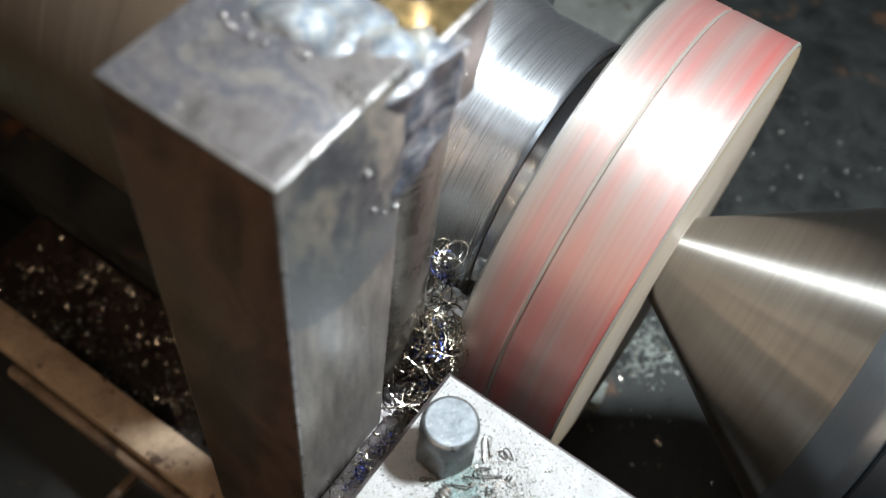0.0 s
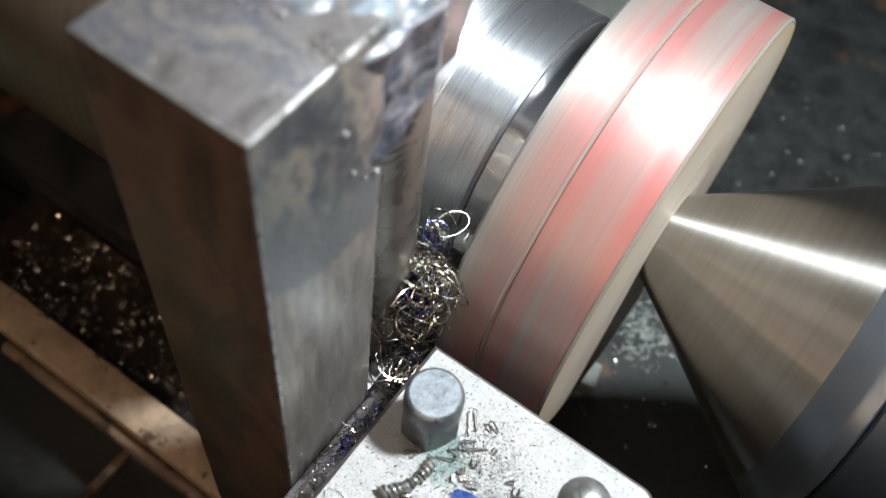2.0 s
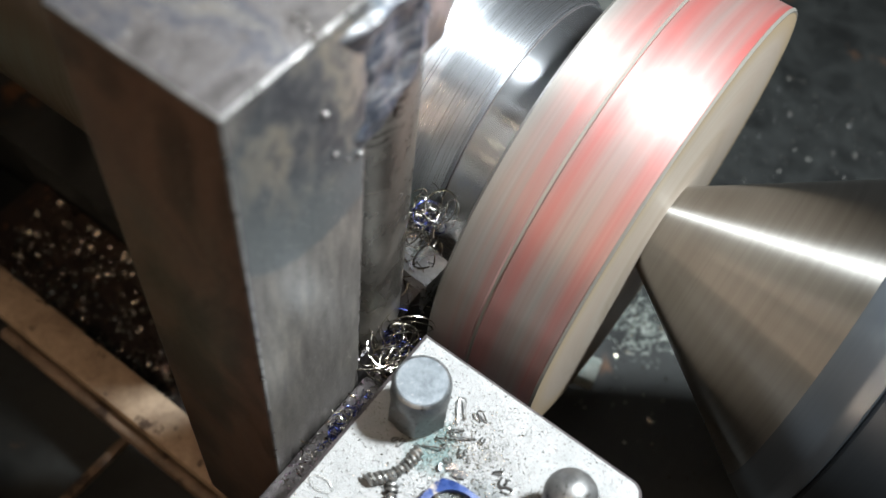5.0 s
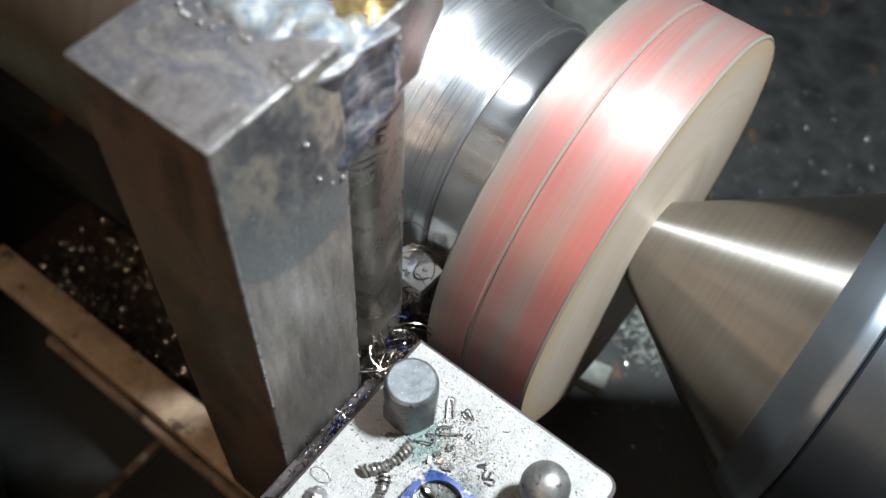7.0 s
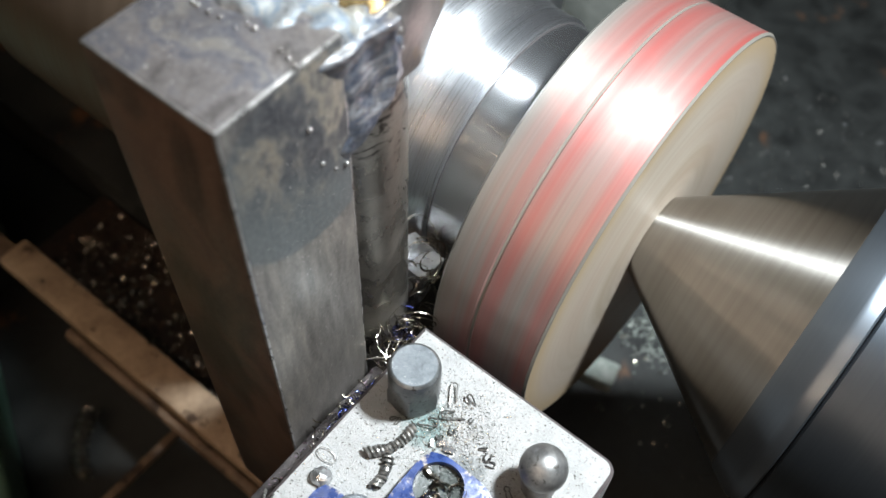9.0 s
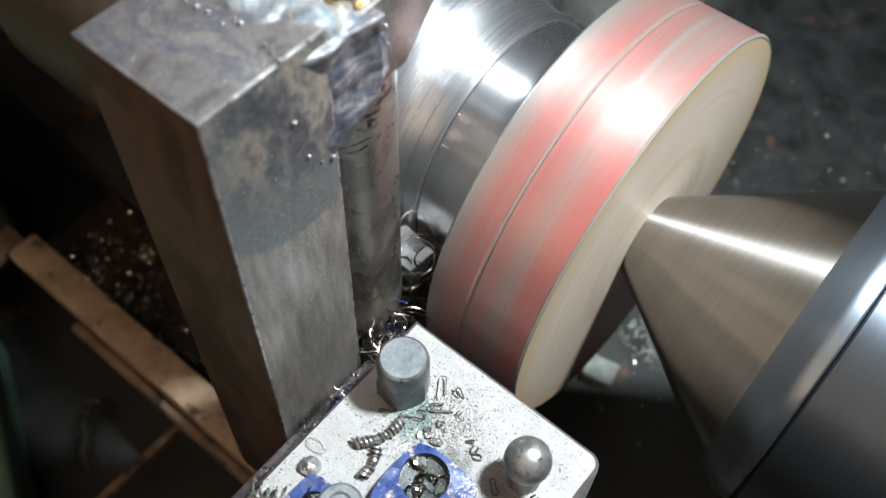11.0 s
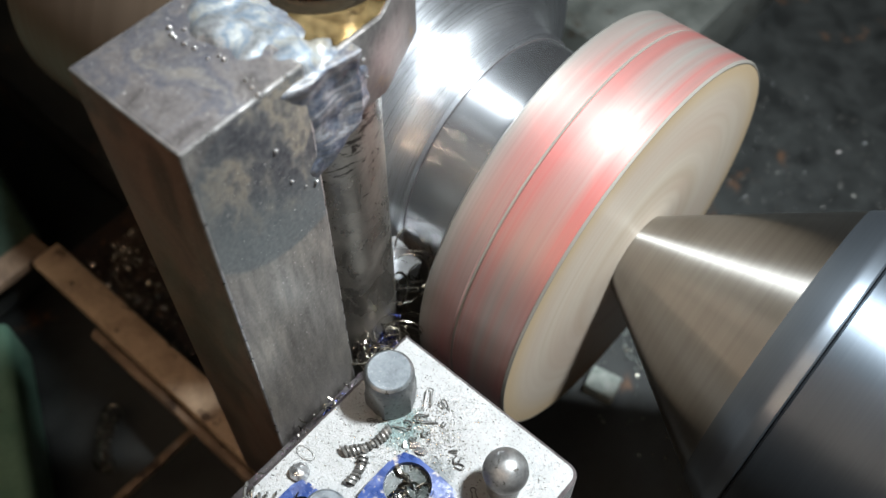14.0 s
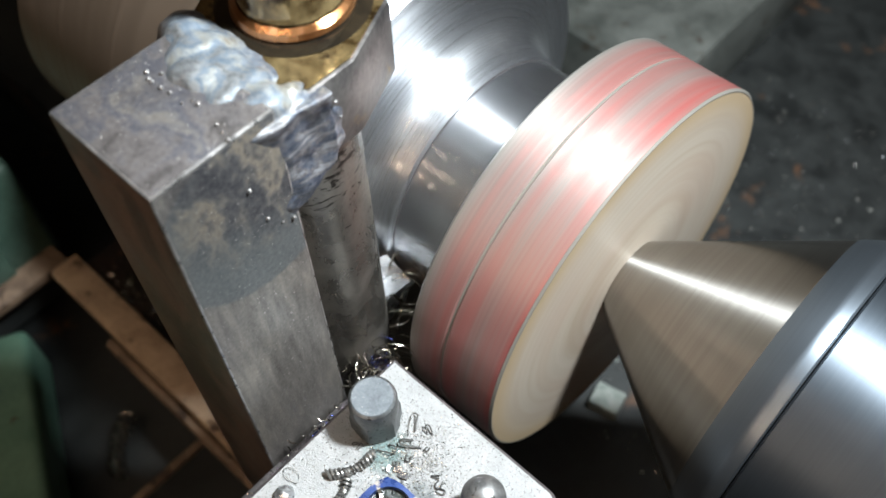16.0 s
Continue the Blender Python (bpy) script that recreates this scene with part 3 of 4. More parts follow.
def live_centre():
    c = thing("live_centre", "bull-nose live centre with a ground steel cone", "live centre", (0, *AXIS))
    part("cone", revolve([(0.0575, 0.0), (0.0575, 0.0205), (0.059, 0.0215), (0.1365, 0.073), (0.137, 0.0735)]), M_CONE, c, "ground steel cone with fine scratches")
    part("collar", revolve([(0.137, 0.0735), (0.1380, 0.0744), (0.1488, 0.0808), (0.1500, 0.0813), (0.1515, 0.0815), (0.1552, 0.0815), (0.156, 0.0808), (0.156, 0.06)]), M_COLLAR, c, "dark blued steel collar")
    return c


def tailstock():
    t = thing("tailstock_quill", "dark steel tailstock body behind the live centre", "tailstock", (0, *AXIS))
    part("body", revolve([(0.1565, 0.05), (0.1565, 0.0806), (0.1575, 0.0820), (0.36, 0.0820), (0.36, 0.0)]), M_BODY, t)
    part("foot", box((0.22, -0.09, -0.23), (0.5, 0.09, -0.03), 0.01), M_IRON, t)
    return t


(ROLLER, LAYER), CHUCK, CENTRE = roller(), chuck(), live_centre()
tailstock()

# ---- tool post ----


def worn_edges(ob, material):
    """Gives the slanting edge faces of a squared block a material of their own."""
    ob.data.materials.append(material)
    for f in ob.data.polygons:
        if max(abs(k) for k in f.normal) < 0.97:
            f.material_index = 1
    return ob


def prism(outline, z0, z1, bevel):
    bm = bmesh.new()
    f = bm.faces.new([bm.verts.new((x, y, z0)) for x, y in outline])
    for v in bmesh.ops.extrude_face_region(bm, geom=[f])["geom"]:
        if isinstance(v, bmesh.types.BMVert):
            v.co.z = z1
    if bevel:
        bmesh.ops.bevel(bm, geom=[e for e in bm.edges if e.calc_face_angle(0) > 0.3], offset=bevel, segments=2, profile=0.5, affect="EDGES")
    return bm


def tool_post():
    p = thing("welded_tool_post", "square steel bar welded to a round steel column, heat-stained", "tool post", (0, 0, 0))
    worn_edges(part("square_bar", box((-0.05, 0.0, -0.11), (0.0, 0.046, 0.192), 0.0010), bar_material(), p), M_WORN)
    col = part("round_column", revolve([(-0.10, 0), (-0.10, 0.021), (0.16, 0.021), (0.16, 0)], 48, "Z"), M_ROD, p, "scuffed round steel column")
    col.location = (-0.025, 0.070, 0)
    rim = [(-0.008, 0.048), (-0.0005, 0.060), (-0.0005, 0.079), (-0.012, 0.106), (-0.036, 0.118), (-0.062, 0.106), (-0.068, 0.078), (-0.054, 0.052)]
    part("collar", prism(rim, 0.153, 0.1868, 0.0022), M_COLLARSIDE, p, "oil-stained faceted collar")
    # the bead along the back edge of the bar, crown by crown
    lumps = [((-0.053, 0.052, 0.183), (0.009, 0.010, 0.0075)), ((-0.046, 0.050, 0.186), (0.009, 0.011, 0.0070)), ((-0.037, 0.046, 0.1875), (0.010, 0.012, 0.0070)), ((-0.027, 0.043, 0.1880), (0.013, 0.0135, 0.0072)),
             ((-0.017, 0.0435, 0.1875), (0.011, 0.0125, 0.0070)), ((-0.009, 0.044, 0.1865), (0.0095, 0.0115, 0.0075)), ((-0.0062, 0.046, 0.1830), (0.0075, 0.0115, 0.0095)), ((-0.0060, 0.056, 0.1800), (0.0070, 0.010, 0.0095)),
             ((-0.030, 0.055, 0.1835), (0.028, 0.010, 0.0055)), ((-0.0030, 0.0445, 0.147), (0.0045, 0.0045, 0.0075)), ((-0.003, 0.066, 0.165), (0.0055, 0.006, 0.012))]
    bm = bmesh.new()
    for c, r in lumps:
        g = bmesh.ops.create_icosphere(bm, subdivisions=4, radius=1.0)["verts"]
        for v in g:
            q = Vector(c) + Vector((v.co.x * r[0], v.co.y * r[1], v.co.z * r[2]))
            v.co = q + v.co * (0.0026 * noise.noise(q * 80) + 0.0009 * noise.noise(q * 260))
    # the web that fills the corner between bar and column
    near, far = [], []
    n = 14
    for a in range(n + 1):
        for c in range(n + 1):
            u, v = a / n, c / n
            y = (1 - v) * ((1 - u) * 0.0325 + u * 0.066) + v * ((1 - u) * 0.0415 + u * 0.0650)
            z = (1 - v) * ((1 - u) * 0.187 + u * 0.186) + v * ((1 - u) * 0.140 + u * 0.153)
            y += 0.0035 * math.sin(math.pi * v) * (1 - u)
            q = Vector((0.0, y, z))
            lip = 0.0046 * min(1.0, u / 0.3) * (1 - 0.25 * v)
            dent = -0.0026 * math.sin(math.pi * u) * math.sin(math.pi * min(1, v + 0.1))
            near.append(bm.verts.new((-0.0016 + lip + dent + 0.0016 * noise.noise(q * 110) + 0.0006 * noise.noise(Vector((0, y * 420, z * 130))), y, z)))
            far.append(bm.verts.new((-0.02, y, z)))
    k = n + 1
    for a in range(n):
        for c in range(n):
            p0, p1, p2, p3 = a * k + c, a * k + c + 1, (a + 1) * k + c + 1, (a + 1) * k + c
            bm.faces.new((near[p0], near[p1], near[p2], near[p3]))
            bm.faces.new((far[p3], far[p2], far[p1], far[p0]))
    for c in range(n):
        for e0, e1 in ((c, c + 1), (n * k + c + 1, n * k + c), (c * k + k, c * k), (c * k + n, c * k + k + n)):
            bm.faces.new((near[e1], near[e0], far[e0], far[e1]))
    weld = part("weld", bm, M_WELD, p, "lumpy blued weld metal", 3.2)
    fuse = weld.modifiers.new("fuse", "REMESH")
    fuse.mode, fuse.voxel_size, fuse.use_smooth_shade = "VOXEL", 0.0007, True
    soft = weld.modifiers.new("soften", "SMOOTH")
    soft.factor, soft.iterations = 0.5, 9
    rng = random.Random(4)
    spots = [(-0.0005 - 0.0035 * k, 0.029 + 0.0008 * (k % 3), 0.1924) for k in range(3)] + [(-0.028 + rng.uniform(-0.014, 0.012), 0.030 + rng.uniform(-0.002, 0.003), 0.1924) for k in range(9)]
    spots += [(0.0004, 0.0335, 0.150), (0.0004, 0.0385, 0.143), (0.0004, 0.0430, 0.141), (0.0004, 0.030, 0.168), (0.0010, 0.068, 0.178), (0.0010, 0.069, 0.170)]
    for at in spots:
        bm = bmesh.new()
        bmesh.ops.create_icosphere(bm, subdivisions=2, radius=rng.uniform(0.0004, 0.0009))
        part("spatter", bm, M_WORN, p).location = at
    part("oil_film", prism([(-0.032 + (x + 0.032) * 0.95, 0.082 + (y - 0.082) * 0.95) for x, y in rim], 0.1869, 0.1874, 0.0), M_OIL, p, "golden oil pooled on the collar")
    seat = (-0.035, 0.0845)
    groove = part("oil_groove", revolve([(0.1875, 0.0265), (0.1879, 0.0255), (0.1879, 0.0205)], 64, "Z"), M_BLACKOIL, p, "black oily groove round the spindle")
    groove.location = (*seat, 0)
    ring = part("copper_ring", revolve([(0.1870, 0.0200), (0.1890, 0.0212), (0.1910, 0.0206), (0.1925, 0.0186)], 64, "Z"), M_COPPER, p, "orange copper ring")
    ring.location = (*seat, 0)
    nut = part("spindle_end", revolve([(0.186, 0.0170), (0.193, 0.0180), (0.195, 0.0168), (0.235, 0.0165), (0.237, 0.0)], 48, "Z"), M_OIL, p, "oily golden spindle end")
    nut.location = (*seat, 0)
    part("foot", box((0.0006, -0.12, -0.10), (0.105, 0.050, -0.003), 0.002), M_BASE, p)
    return p


tool_post()


def holder():
    h = thing("clamp_plate", "bright pitted metal clamp plate dusted with fine swarf", "clamp plate", (0, 0, 0.028))
    bm = bmesh.new()
    outline = [(0.016, -0.10), (0.1105, -0.10)] + [(0.1045 + 0.006 * math.cos(a), 0.0585 + 0.006 * math.sin(a)) for a in [i * math.pi / 12 for i in range(7)]] + [(0.016, 0.0645)]
    f = bm.faces.new([bm.verts.new((x, y, -0.030)) for x, y in outline])
    for v in bmesh.ops.extrude_face_region(bm, geom=[f])["geom"]:
        if isinstance(v, bmesh.types.BMVert):
            v.co.z = 0.0
    bmesh.ops.bevel(bm, geom=[e for e in bm.edges if e.calc_face_angle(0) > 0.6], offset=0.0015, segments=1, profile=0.5, affect="EDGES")
    worn_edges(part("plate", bm, M_PLATE, h, smooth=0.3), M_RIM)
    return h


holder()


def hex_bolt(x, y, z):
    b = thing("hex_bolt", "short zinc hexagon bolt standing on the clamp plate", "bolt", (x, y, z))
    bm = bmesh.new()
    rings = []
    for zz, r, rnd in ((0.0, 0.0100, 0.9), (0.0012, 0.0104, 0.7), (0.0022, 0.0110, 0.0), (0.0120, 0.0110, 0.0), (0.0145, 0.0106, 0.6), (0.0170, 0.0105, 1), (0.0230, 0.0104, 1), (0.0243, 0.0100, 1), (0.0250, 0.0091, 1)):
        row = []
        for k in range(36):
            th = 2 * math.pi * k / 36
            hexr = r * math.cos(math.pi / 6) / math.cos((th % (math.pi / 3)) - math.pi / 6)
            rr = hexr * (1 - rnd) + r * 0.97 * rnd
            row.append(bm.verts.new((rr * math.cos(th), rr * math.sin(th), zz)))
        rings.append(row)
    for a, c in zip(rings, rings[1:]):
        for k in range(36):
            bm.faces.new((a[k], a[(k + 1) % 36], c[(k + 1) % 36], c[k]))
    bm.faces.new(rings[0])
    bm.faces.new(rings[-1])
    part("head", bm, M_BOLT, b, smooth=0.3)
    part("end_face", revolve([(0.02504, 0.0087), (0.0253, 0.0084), (0.0253, 0.0)], 36, "Z"), M_BOLTTOP, b, "smooth blue-grey end face")
    return b


hex_bolt(0.032, 0.038, 0.028)


def ball_bolt(x, y, z):
    b = thing("ball_bolt", "steel bolt with a round polished ball end", "bolt", (x, y, z))
    prof = [(0.0, 0.0), (0.0, 0.0066), (0.008, 0.0066)] + [(0.0170 - 0.0089 * math.cos(a), 0.0089 * math.sin(a)) for a in [0.75 + i * (math.pi - 0.75) / 14 for i in range(14)]] + [(0.0259, 0)]
    part("ball", revolve(prof, 40, "Z"), M_BALL, b)
    return b


ball_bolt(0.0906, 0.0390, 0.028)


# ---- swarf ----


def arc_points(rng, centre, r, spread, turns, pitch):
    """A loose curl of chip: part of a helix in a random direction."""
    ax = Vector((rng.gauss(0, 1), rng.gauss(0, 1), rng.gauss(0, 0.8))).normalized()
    u = ax.orthogonal().normalized()
    w = ax.cross(u)
    c = Vector(centre) + Vector([rng.gauss(0, 1) * k for k in spread])
    a0, n = rng.uniform(0, 6.28), max(8, int(14 * turns))
    grow = rng.uniform(-0.25, 0.35)
    return [c + r * (1 + grow * i / n) * (math.cos(a0 + 6.28 * turns * i / n) * u + math.sin(a0 + 6.28 * turns * i / n) * w) + ax * pitch * i / n for i in range(n + 1)]


def curls(seed, count, spread, radii, wire=(0.00012, 0.0003), turns=(0.3, 1.2), flat=2.2):
    rng = random.Random(seed)
    bm = bmesh.new()
    for _ in range(count):
        tube(bm, arc_points(rng, (0, 0, 0), rng.uniform(*radii), spread, rng.uniform(*turns), rng.uniform(-0.006, 0.006)), rng.uniform(*wire), 4, flat)
    return bm


def swarf_nest(label, at, seed, count, spread, radii, blue=0, wire=(0.00012, 0.0003)):
    n = thing("swarf_nest", label, "metal swarf", at, "swarf nests")
    tagged(part("curl_tangle", curls(seed, count, spread, radii, wire), M_CHIP, n), kind="stuff")
    if blue:
        tagged(part("blued_tangle", curls(seed + 50, blue, [k * 0.45 for k in spread], (min(0.002, radii[0]), min(0.006, radii[1])), wire), M_CHIPBLUE, n, "heat-blued curls"), kind="stuff")
    return n


def loose_loops(n, seed, count, radii):
    rng = random.Random(seed)
    for _ in range(count):
        pts = arc_points(rng, (0.004, 0.004, 0), rng.uniform(*radii), (0.003, 0.003, 0.004), rng.uniform(0.5, 0.9), rng.uniform(-0.004, 0.004))
        part("loose_loop", tube(bmesh.new(), pts, 0.00014, 5, 1.8), M_CHIP, n)


NEST = swarf_nest("tangled ball of bright and blued steel swarf", (-0.001, 0.076, 0.015), 11, 210, (0.0050, 0.0050, 0.0072), (0.003, 0.011), 200, (0.00008, 0.00021))
loose_loops(NEST, 3, 7, (0.010, 0.016))
CURL = swarf_nest("golden steel curls beside the turning hub", (-0.012, 0.100, 0.028), 21, 44, (0.004, 0.004, 0.007), (0.002, 0.007), 8, (0.00008, 0.0002))
swarf_nest("loose steel curls heaped at the column's foot", (-0.001, 0.067, -0.003), 31, 46, (0.006, 0.006, 0.0045), (0.005, 0.0120), 14, (0.00008, 0.00020))
swarf_nest("thin steel curls under the turning hub", (-0.014, 0.098, -0.010), 35, 16, (0.004, 0.006, 0.010), (0.005, 0.012), 0)
swarf_nest("fine curls caught along the steel bar", (0.008, 0.028, 0.004), 41, 60, (0.0018, 0.018, 0.001), (0.0006, 0.0022), 26, (0.00006, 0.00016))


def coil(name, label, at, length, r, turns, turn, bend=0.0, wire=0.0007, material=None):
    c = thing(name, label, "metal swarf", at, "coil chips")
    c.rotation_euler = (0, 0, radians(turn))
    n = int(turns * 12)
    pts = []
    for i in range(n + 1):
        f = i / n
        a = 6.283 * turns * f
        rr = r * (1 + 0.2 * math.sin(9 * f) + 0.12 * math.sin(31 * f))
        pts.append((length * (f - 0.5), bend * (f - 0.5) ** 2 * 4 + rr * math.cos(a), r * 0.95 + rr * math.sin(a)))
    part("coil", tube(bmesh.new(), pts, wire, 5, 1.6), material or M_GREYCHIP, c)
    return c


coil("coil_chip", "grey spring-shaped steel chip lying on the clamp plate", (0.0400, 0.0165, 0.0282), 0.021, 0.0015, 13, 69, 0.003, 0.00062)
coil("coil_chip", "grey spring-shaped steel chip lying on the clamp plate", (0.0440, 0.0068, 0.0282), 0.0145, 0.0015, 9, -73, -0.002, 0.00062)
COIL = coil("coil_chip", "long golden steel coil chip thrown off the tool", (-0.035, 0.112, -0.06), 0.050, 0.006, 18, 35, 0.004, 0.0005, M_CHIP)


def loop_wire(label, at, pts, wire=0.0004, material=None):
    w = thing("wire_curl", label, "metal swarf", at, "wire curls on the plate")
    part("wire", tube(bmesh.new(), pts, wire, 5), material or M_BARK, w)


def smooth_loop(rng, size, n=40):
    """A hairpin with uneven legs, or an open ring, turned at random."""
    turn, legs, w = rng.uniform(0, 6.28), rng.uniform(0.0, 1.6), rng.uniform(0.28, 0.5)
    pts = []
    for i in range(n + 1):
        f = i / n
        if f < 0.3:
            p = (-legs * (1 - f / 0.3) * rng.uniform(0.98, 1.02), w)
        elif f < 0.7:
            a = math.pi / 2 - math.pi * (f - 0.3) / 0.4 * 1.15
            p = (w * 1.3 * math.cos(a), w * math.sin(a))
        else:
            a = math.pi / 2 - math.pi * 1.15
            g = (f - 0.7) / 0.3
            p = (w * 1.3 * math.cos(a) - legs * 0.7 * g, w * math.sin(a) + 0.25 * g)
        pts.append((size * (p[0] * math.cos(turn) - p[1] * math.sin(turn)), size * (p[0] * math.sin(turn) + p[1] * math.cos(turn)), 0.0005 + 0.0012 * f * (1 - f)))
    return pts


def hairpin(length, width, turn, legs=(1.0, 1.0), n=36):
    """A bent wire: two uneven legs joined by a round bow."""
    pts = []
    for k in range(n + 1):
        f = k / n
        if f < 0.35:
            q = (-length * legs[0] * (1 - f / 0.35), width * (1 - 0.2 * (1 - f / 0.35)))
        elif f < 0.65:
            a = math.pi / 2 - math.pi * (f - 0.35) / 0.3
            q = (width * 1.1 * math.cos(a), width * math.sin(a))
        else:
            g = (f - 0.65) / 0.35
            q = (-length * legs[1] * g, -width * (1 + 0.25 * g))
        c, d = math.cos(turn), math.sin(turn)
        pts.append((q[0] * c - q[1] * d, q[0] * d + q[1] * c, 0.0005 + 0.0016 * math.sin(3.1 * f)))
    return pts


RNG = random.Random(77)
for x, y, length, width, turn, legs in ((0.0425, 0.0500, 0.0085, 0.0012, 120, (1.0, 0.75)), (0.0500, 0.0500, 0.0022, 0.0010, 150, (1.0, 1.6)), (0.0470, 0.0385, 0.0080, 0.0014, 215, (1.0, 0.5)), (0.0455, 0.0330, 0.0060, 0.0018, 20, (0.4, 1.0))):
    loop_wire("dark hairpin of wire-like swarf on the clamp plate", (x, y, 0.0282), hairpin(length, width, radians(turn), legs), 0.00034)
for x, y, size in ((0.0560, 0.0430, 0.0022), (0.0700, 0.0350, 0.0026), (0.0730, 0.0340, 0.0022), (0.0675, 0.0375, 0.0020), (0.0830, 0.0300, 0.0028), (0.0860, 0.0275, 0.0024), (0.0505, 0.0300, 0.0026), (0.0345, 0.0260, 0.0020), (0.0320, 0.0245, 0.0018), (0.0530, 0.0350, 0.0022)):
    loop_wire("thin dark curl of wire-like swarf on the clamp plate", (x, y, 0.0282), smooth_loop(RNG, size), 0.0003)
loop_wire("pale oval ring of thin swarf on the clamp plate", (0.0227, -0.0020, 0.0283), [(0.0036 * math.cos(0.4 + k * 0.185) * (1 + 0.006 * k), 0.0022 * math.sin(0.4 + k * 0.185), 0.0004 + 0.0008 * math.sin(k * 0.1)) for k in range(36)], 0.00018, M_GREYCHIP)

def crumbs(name, label, seed, count, spot, size, material, lift):
    """Fine broken chips strewn over a surface."""
    rng = random.Random(seed)
    bm = bmesh.new()
    for _ in range(count):
        x, y = spot(rng)
        r = size * rng.uniform(0.4, 1.3)
        a = rng.uniform(0, 3.14)
        e, q = rng.uniform(0.5, 1.5), rng.uniform(0.35, 0.8)
        top = bm.verts.new((x + r * rng.uniform(-0.3, 0.3), y + r * rng.uniform(-0.3, 0.3), lift + r * rng.uniform(0.3, 0.9)))
        base = [bm.verts.new((x + r * (e * math.cos(b) * math.cos(a) - q * math.sin(b) * math.sin(a)), y + r * (e * math.cos(b) * math.sin(a) + q * math.sin(b) * math.cos(a)), lift + r * rng.uniform(0.0, 0.15))) for b in (0.2, 1.7, 3.3, 4.8)]
        for i in range(4):
            bm.faces.new((base[i], base[(i + 1) % 4], top))
    return tagged(part(name, bm, material, None, smooth=0.3), label, "metal swarf", kind="stuff")


def on_plate(rng):
    if rng.random() < 0.55:
        return min(max(rng.gauss(0.053, 0.010), 0.018), 0.104), min(rng.gauss(0.034, 0.009), 0.0625)
    return rng.uniform(0.018, 0.104), rng.uniform(-0.06, 0.0625)


crumbs("fine_swarf", "fine dark swarf crumbs strewn on the clamp plate", 5, 2600, on_plate, 0.00031, M_GREYCHIP, 0.0281)
crumbs("fine_swarf", "fine bright swarf crumbs strewn on the clamp plate", 6, 2400, on_plate, 0.00033, M_CHIP, 0.0281)
crumbs("swarf_heap", "small bright chips strewn over the dark bed", 7, 1300, lambda r: (r.uniform(-0.34, -0.12), r.uniform(0.046, 0.115)), 0.0018, M_CHIP, -0.2595)
crumbs("swarf_heap", "small bright chips strewn over the far bed", 8, 900, lambda r: (r.uniform(-0.08, 0.32), r.uniform(0.36, 0.66)), 0.0014, M_DULLCHIP, -0.305)
crumbs("swarf_heap", "wet bright chips scattered over the far bed", 14, 260, lambda r: (r.uniform(-0.05, 0.34), r.uniform(0.36, 0.66)), 0.0011, M_HUBFLAT, -0.3045)
crumbs("swarf_heap", "small chips strewn over the bed under the roller", 9, 240, lambda r: (r.uniform(-0.02, 0.15), r.uniform(0.2, 0.325)), 0.0012, M_CHIP, -0.235)
crumbs("swarf_heap", "fine violet and grey grit along the steel bar's foot", 12, 500, lambda r: (abs(r.gauss(0.008, 0.004)) + 0.0012, r.uniform(-0.03, 0.062)), 0.0005, M_GRIT, -0.003)
crumbs("pale_debris", "pale greenish debris heaped on the bed", 10, 700, lambda r: (r.gauss(0.062, 0.014), r.gauss(0.285, 0.013)), 0.0026, M_PALE, -0.236)


def metal_block():
    n = thing("metal_block", "pale worn square metal block lying on the bed", "metal block", (0.047, 0.226, -0.235))
    n.rotation_euler = (0, 0, radians(12))
    bm = box((-0.011, -0.009, 0.0), (0.011, 0.009, 0.013), 0.0012)
    part("body", bm, M_PALE, n)


metal_block()

def flake(at, turn, size):
    f = thing("metal_flake", "pale bent flake of metal on the clamp plate", "metal swarf", at, "metal flakes")
    f.rotation_euler = (0.15, -0.1, radians(turn))
    bm = bmesh.new()
    a = [bm.verts.new((size * x, size * y, z)) for x, y, z in ((-1, -0.4, 0.0004), (-0.2, -0.5, 0.0012), (0.9, -0.25, 0.0006), (1.0, 0.3, 0.0009), (0.1, 0.55, 0.0016), (-0.9, 0.4, 0.0006))]
    f0 = bm.faces.new(a)
    for v in bmesh.ops.extrude_face_region(bm, geom=[f0])["geom"]:
        if isinstance(v, bmesh.types.BMVert):
            v.co.z += 0.0003
    part("flake", bm, M_HUBFLAT, f)


coil("coil_chip", "dull open coil chip lying on the clamp plate", (0.0225, -0.0275, 0.0282), 0.012, 0.0022, 4, 25, 0.002, 0.0005)
for x, y, size in ((0.0985, 0.0345, 0.0022), (0.0995, 0.0300, 0.0026), (0.1020, 0.0270, 0.0020)):
    loop_wire("pale golden curl of thin swarf on the clamp plate", (x, y, 0.0282), smooth_loop(RNG, size), 0.00028, M_CHIP)
flake((0.0570, 0.0285, 0.0284), 15, 0.0026)
flake((0.0535, 0.0290, 0.0284), 35, 0.0022)
flake((0.0500, 0.0265, 0.0284), 120, 0.0014)
flake((0.0300, 0.0300, 0.0284), 80, 0.0010)

# ---- small fittings ----


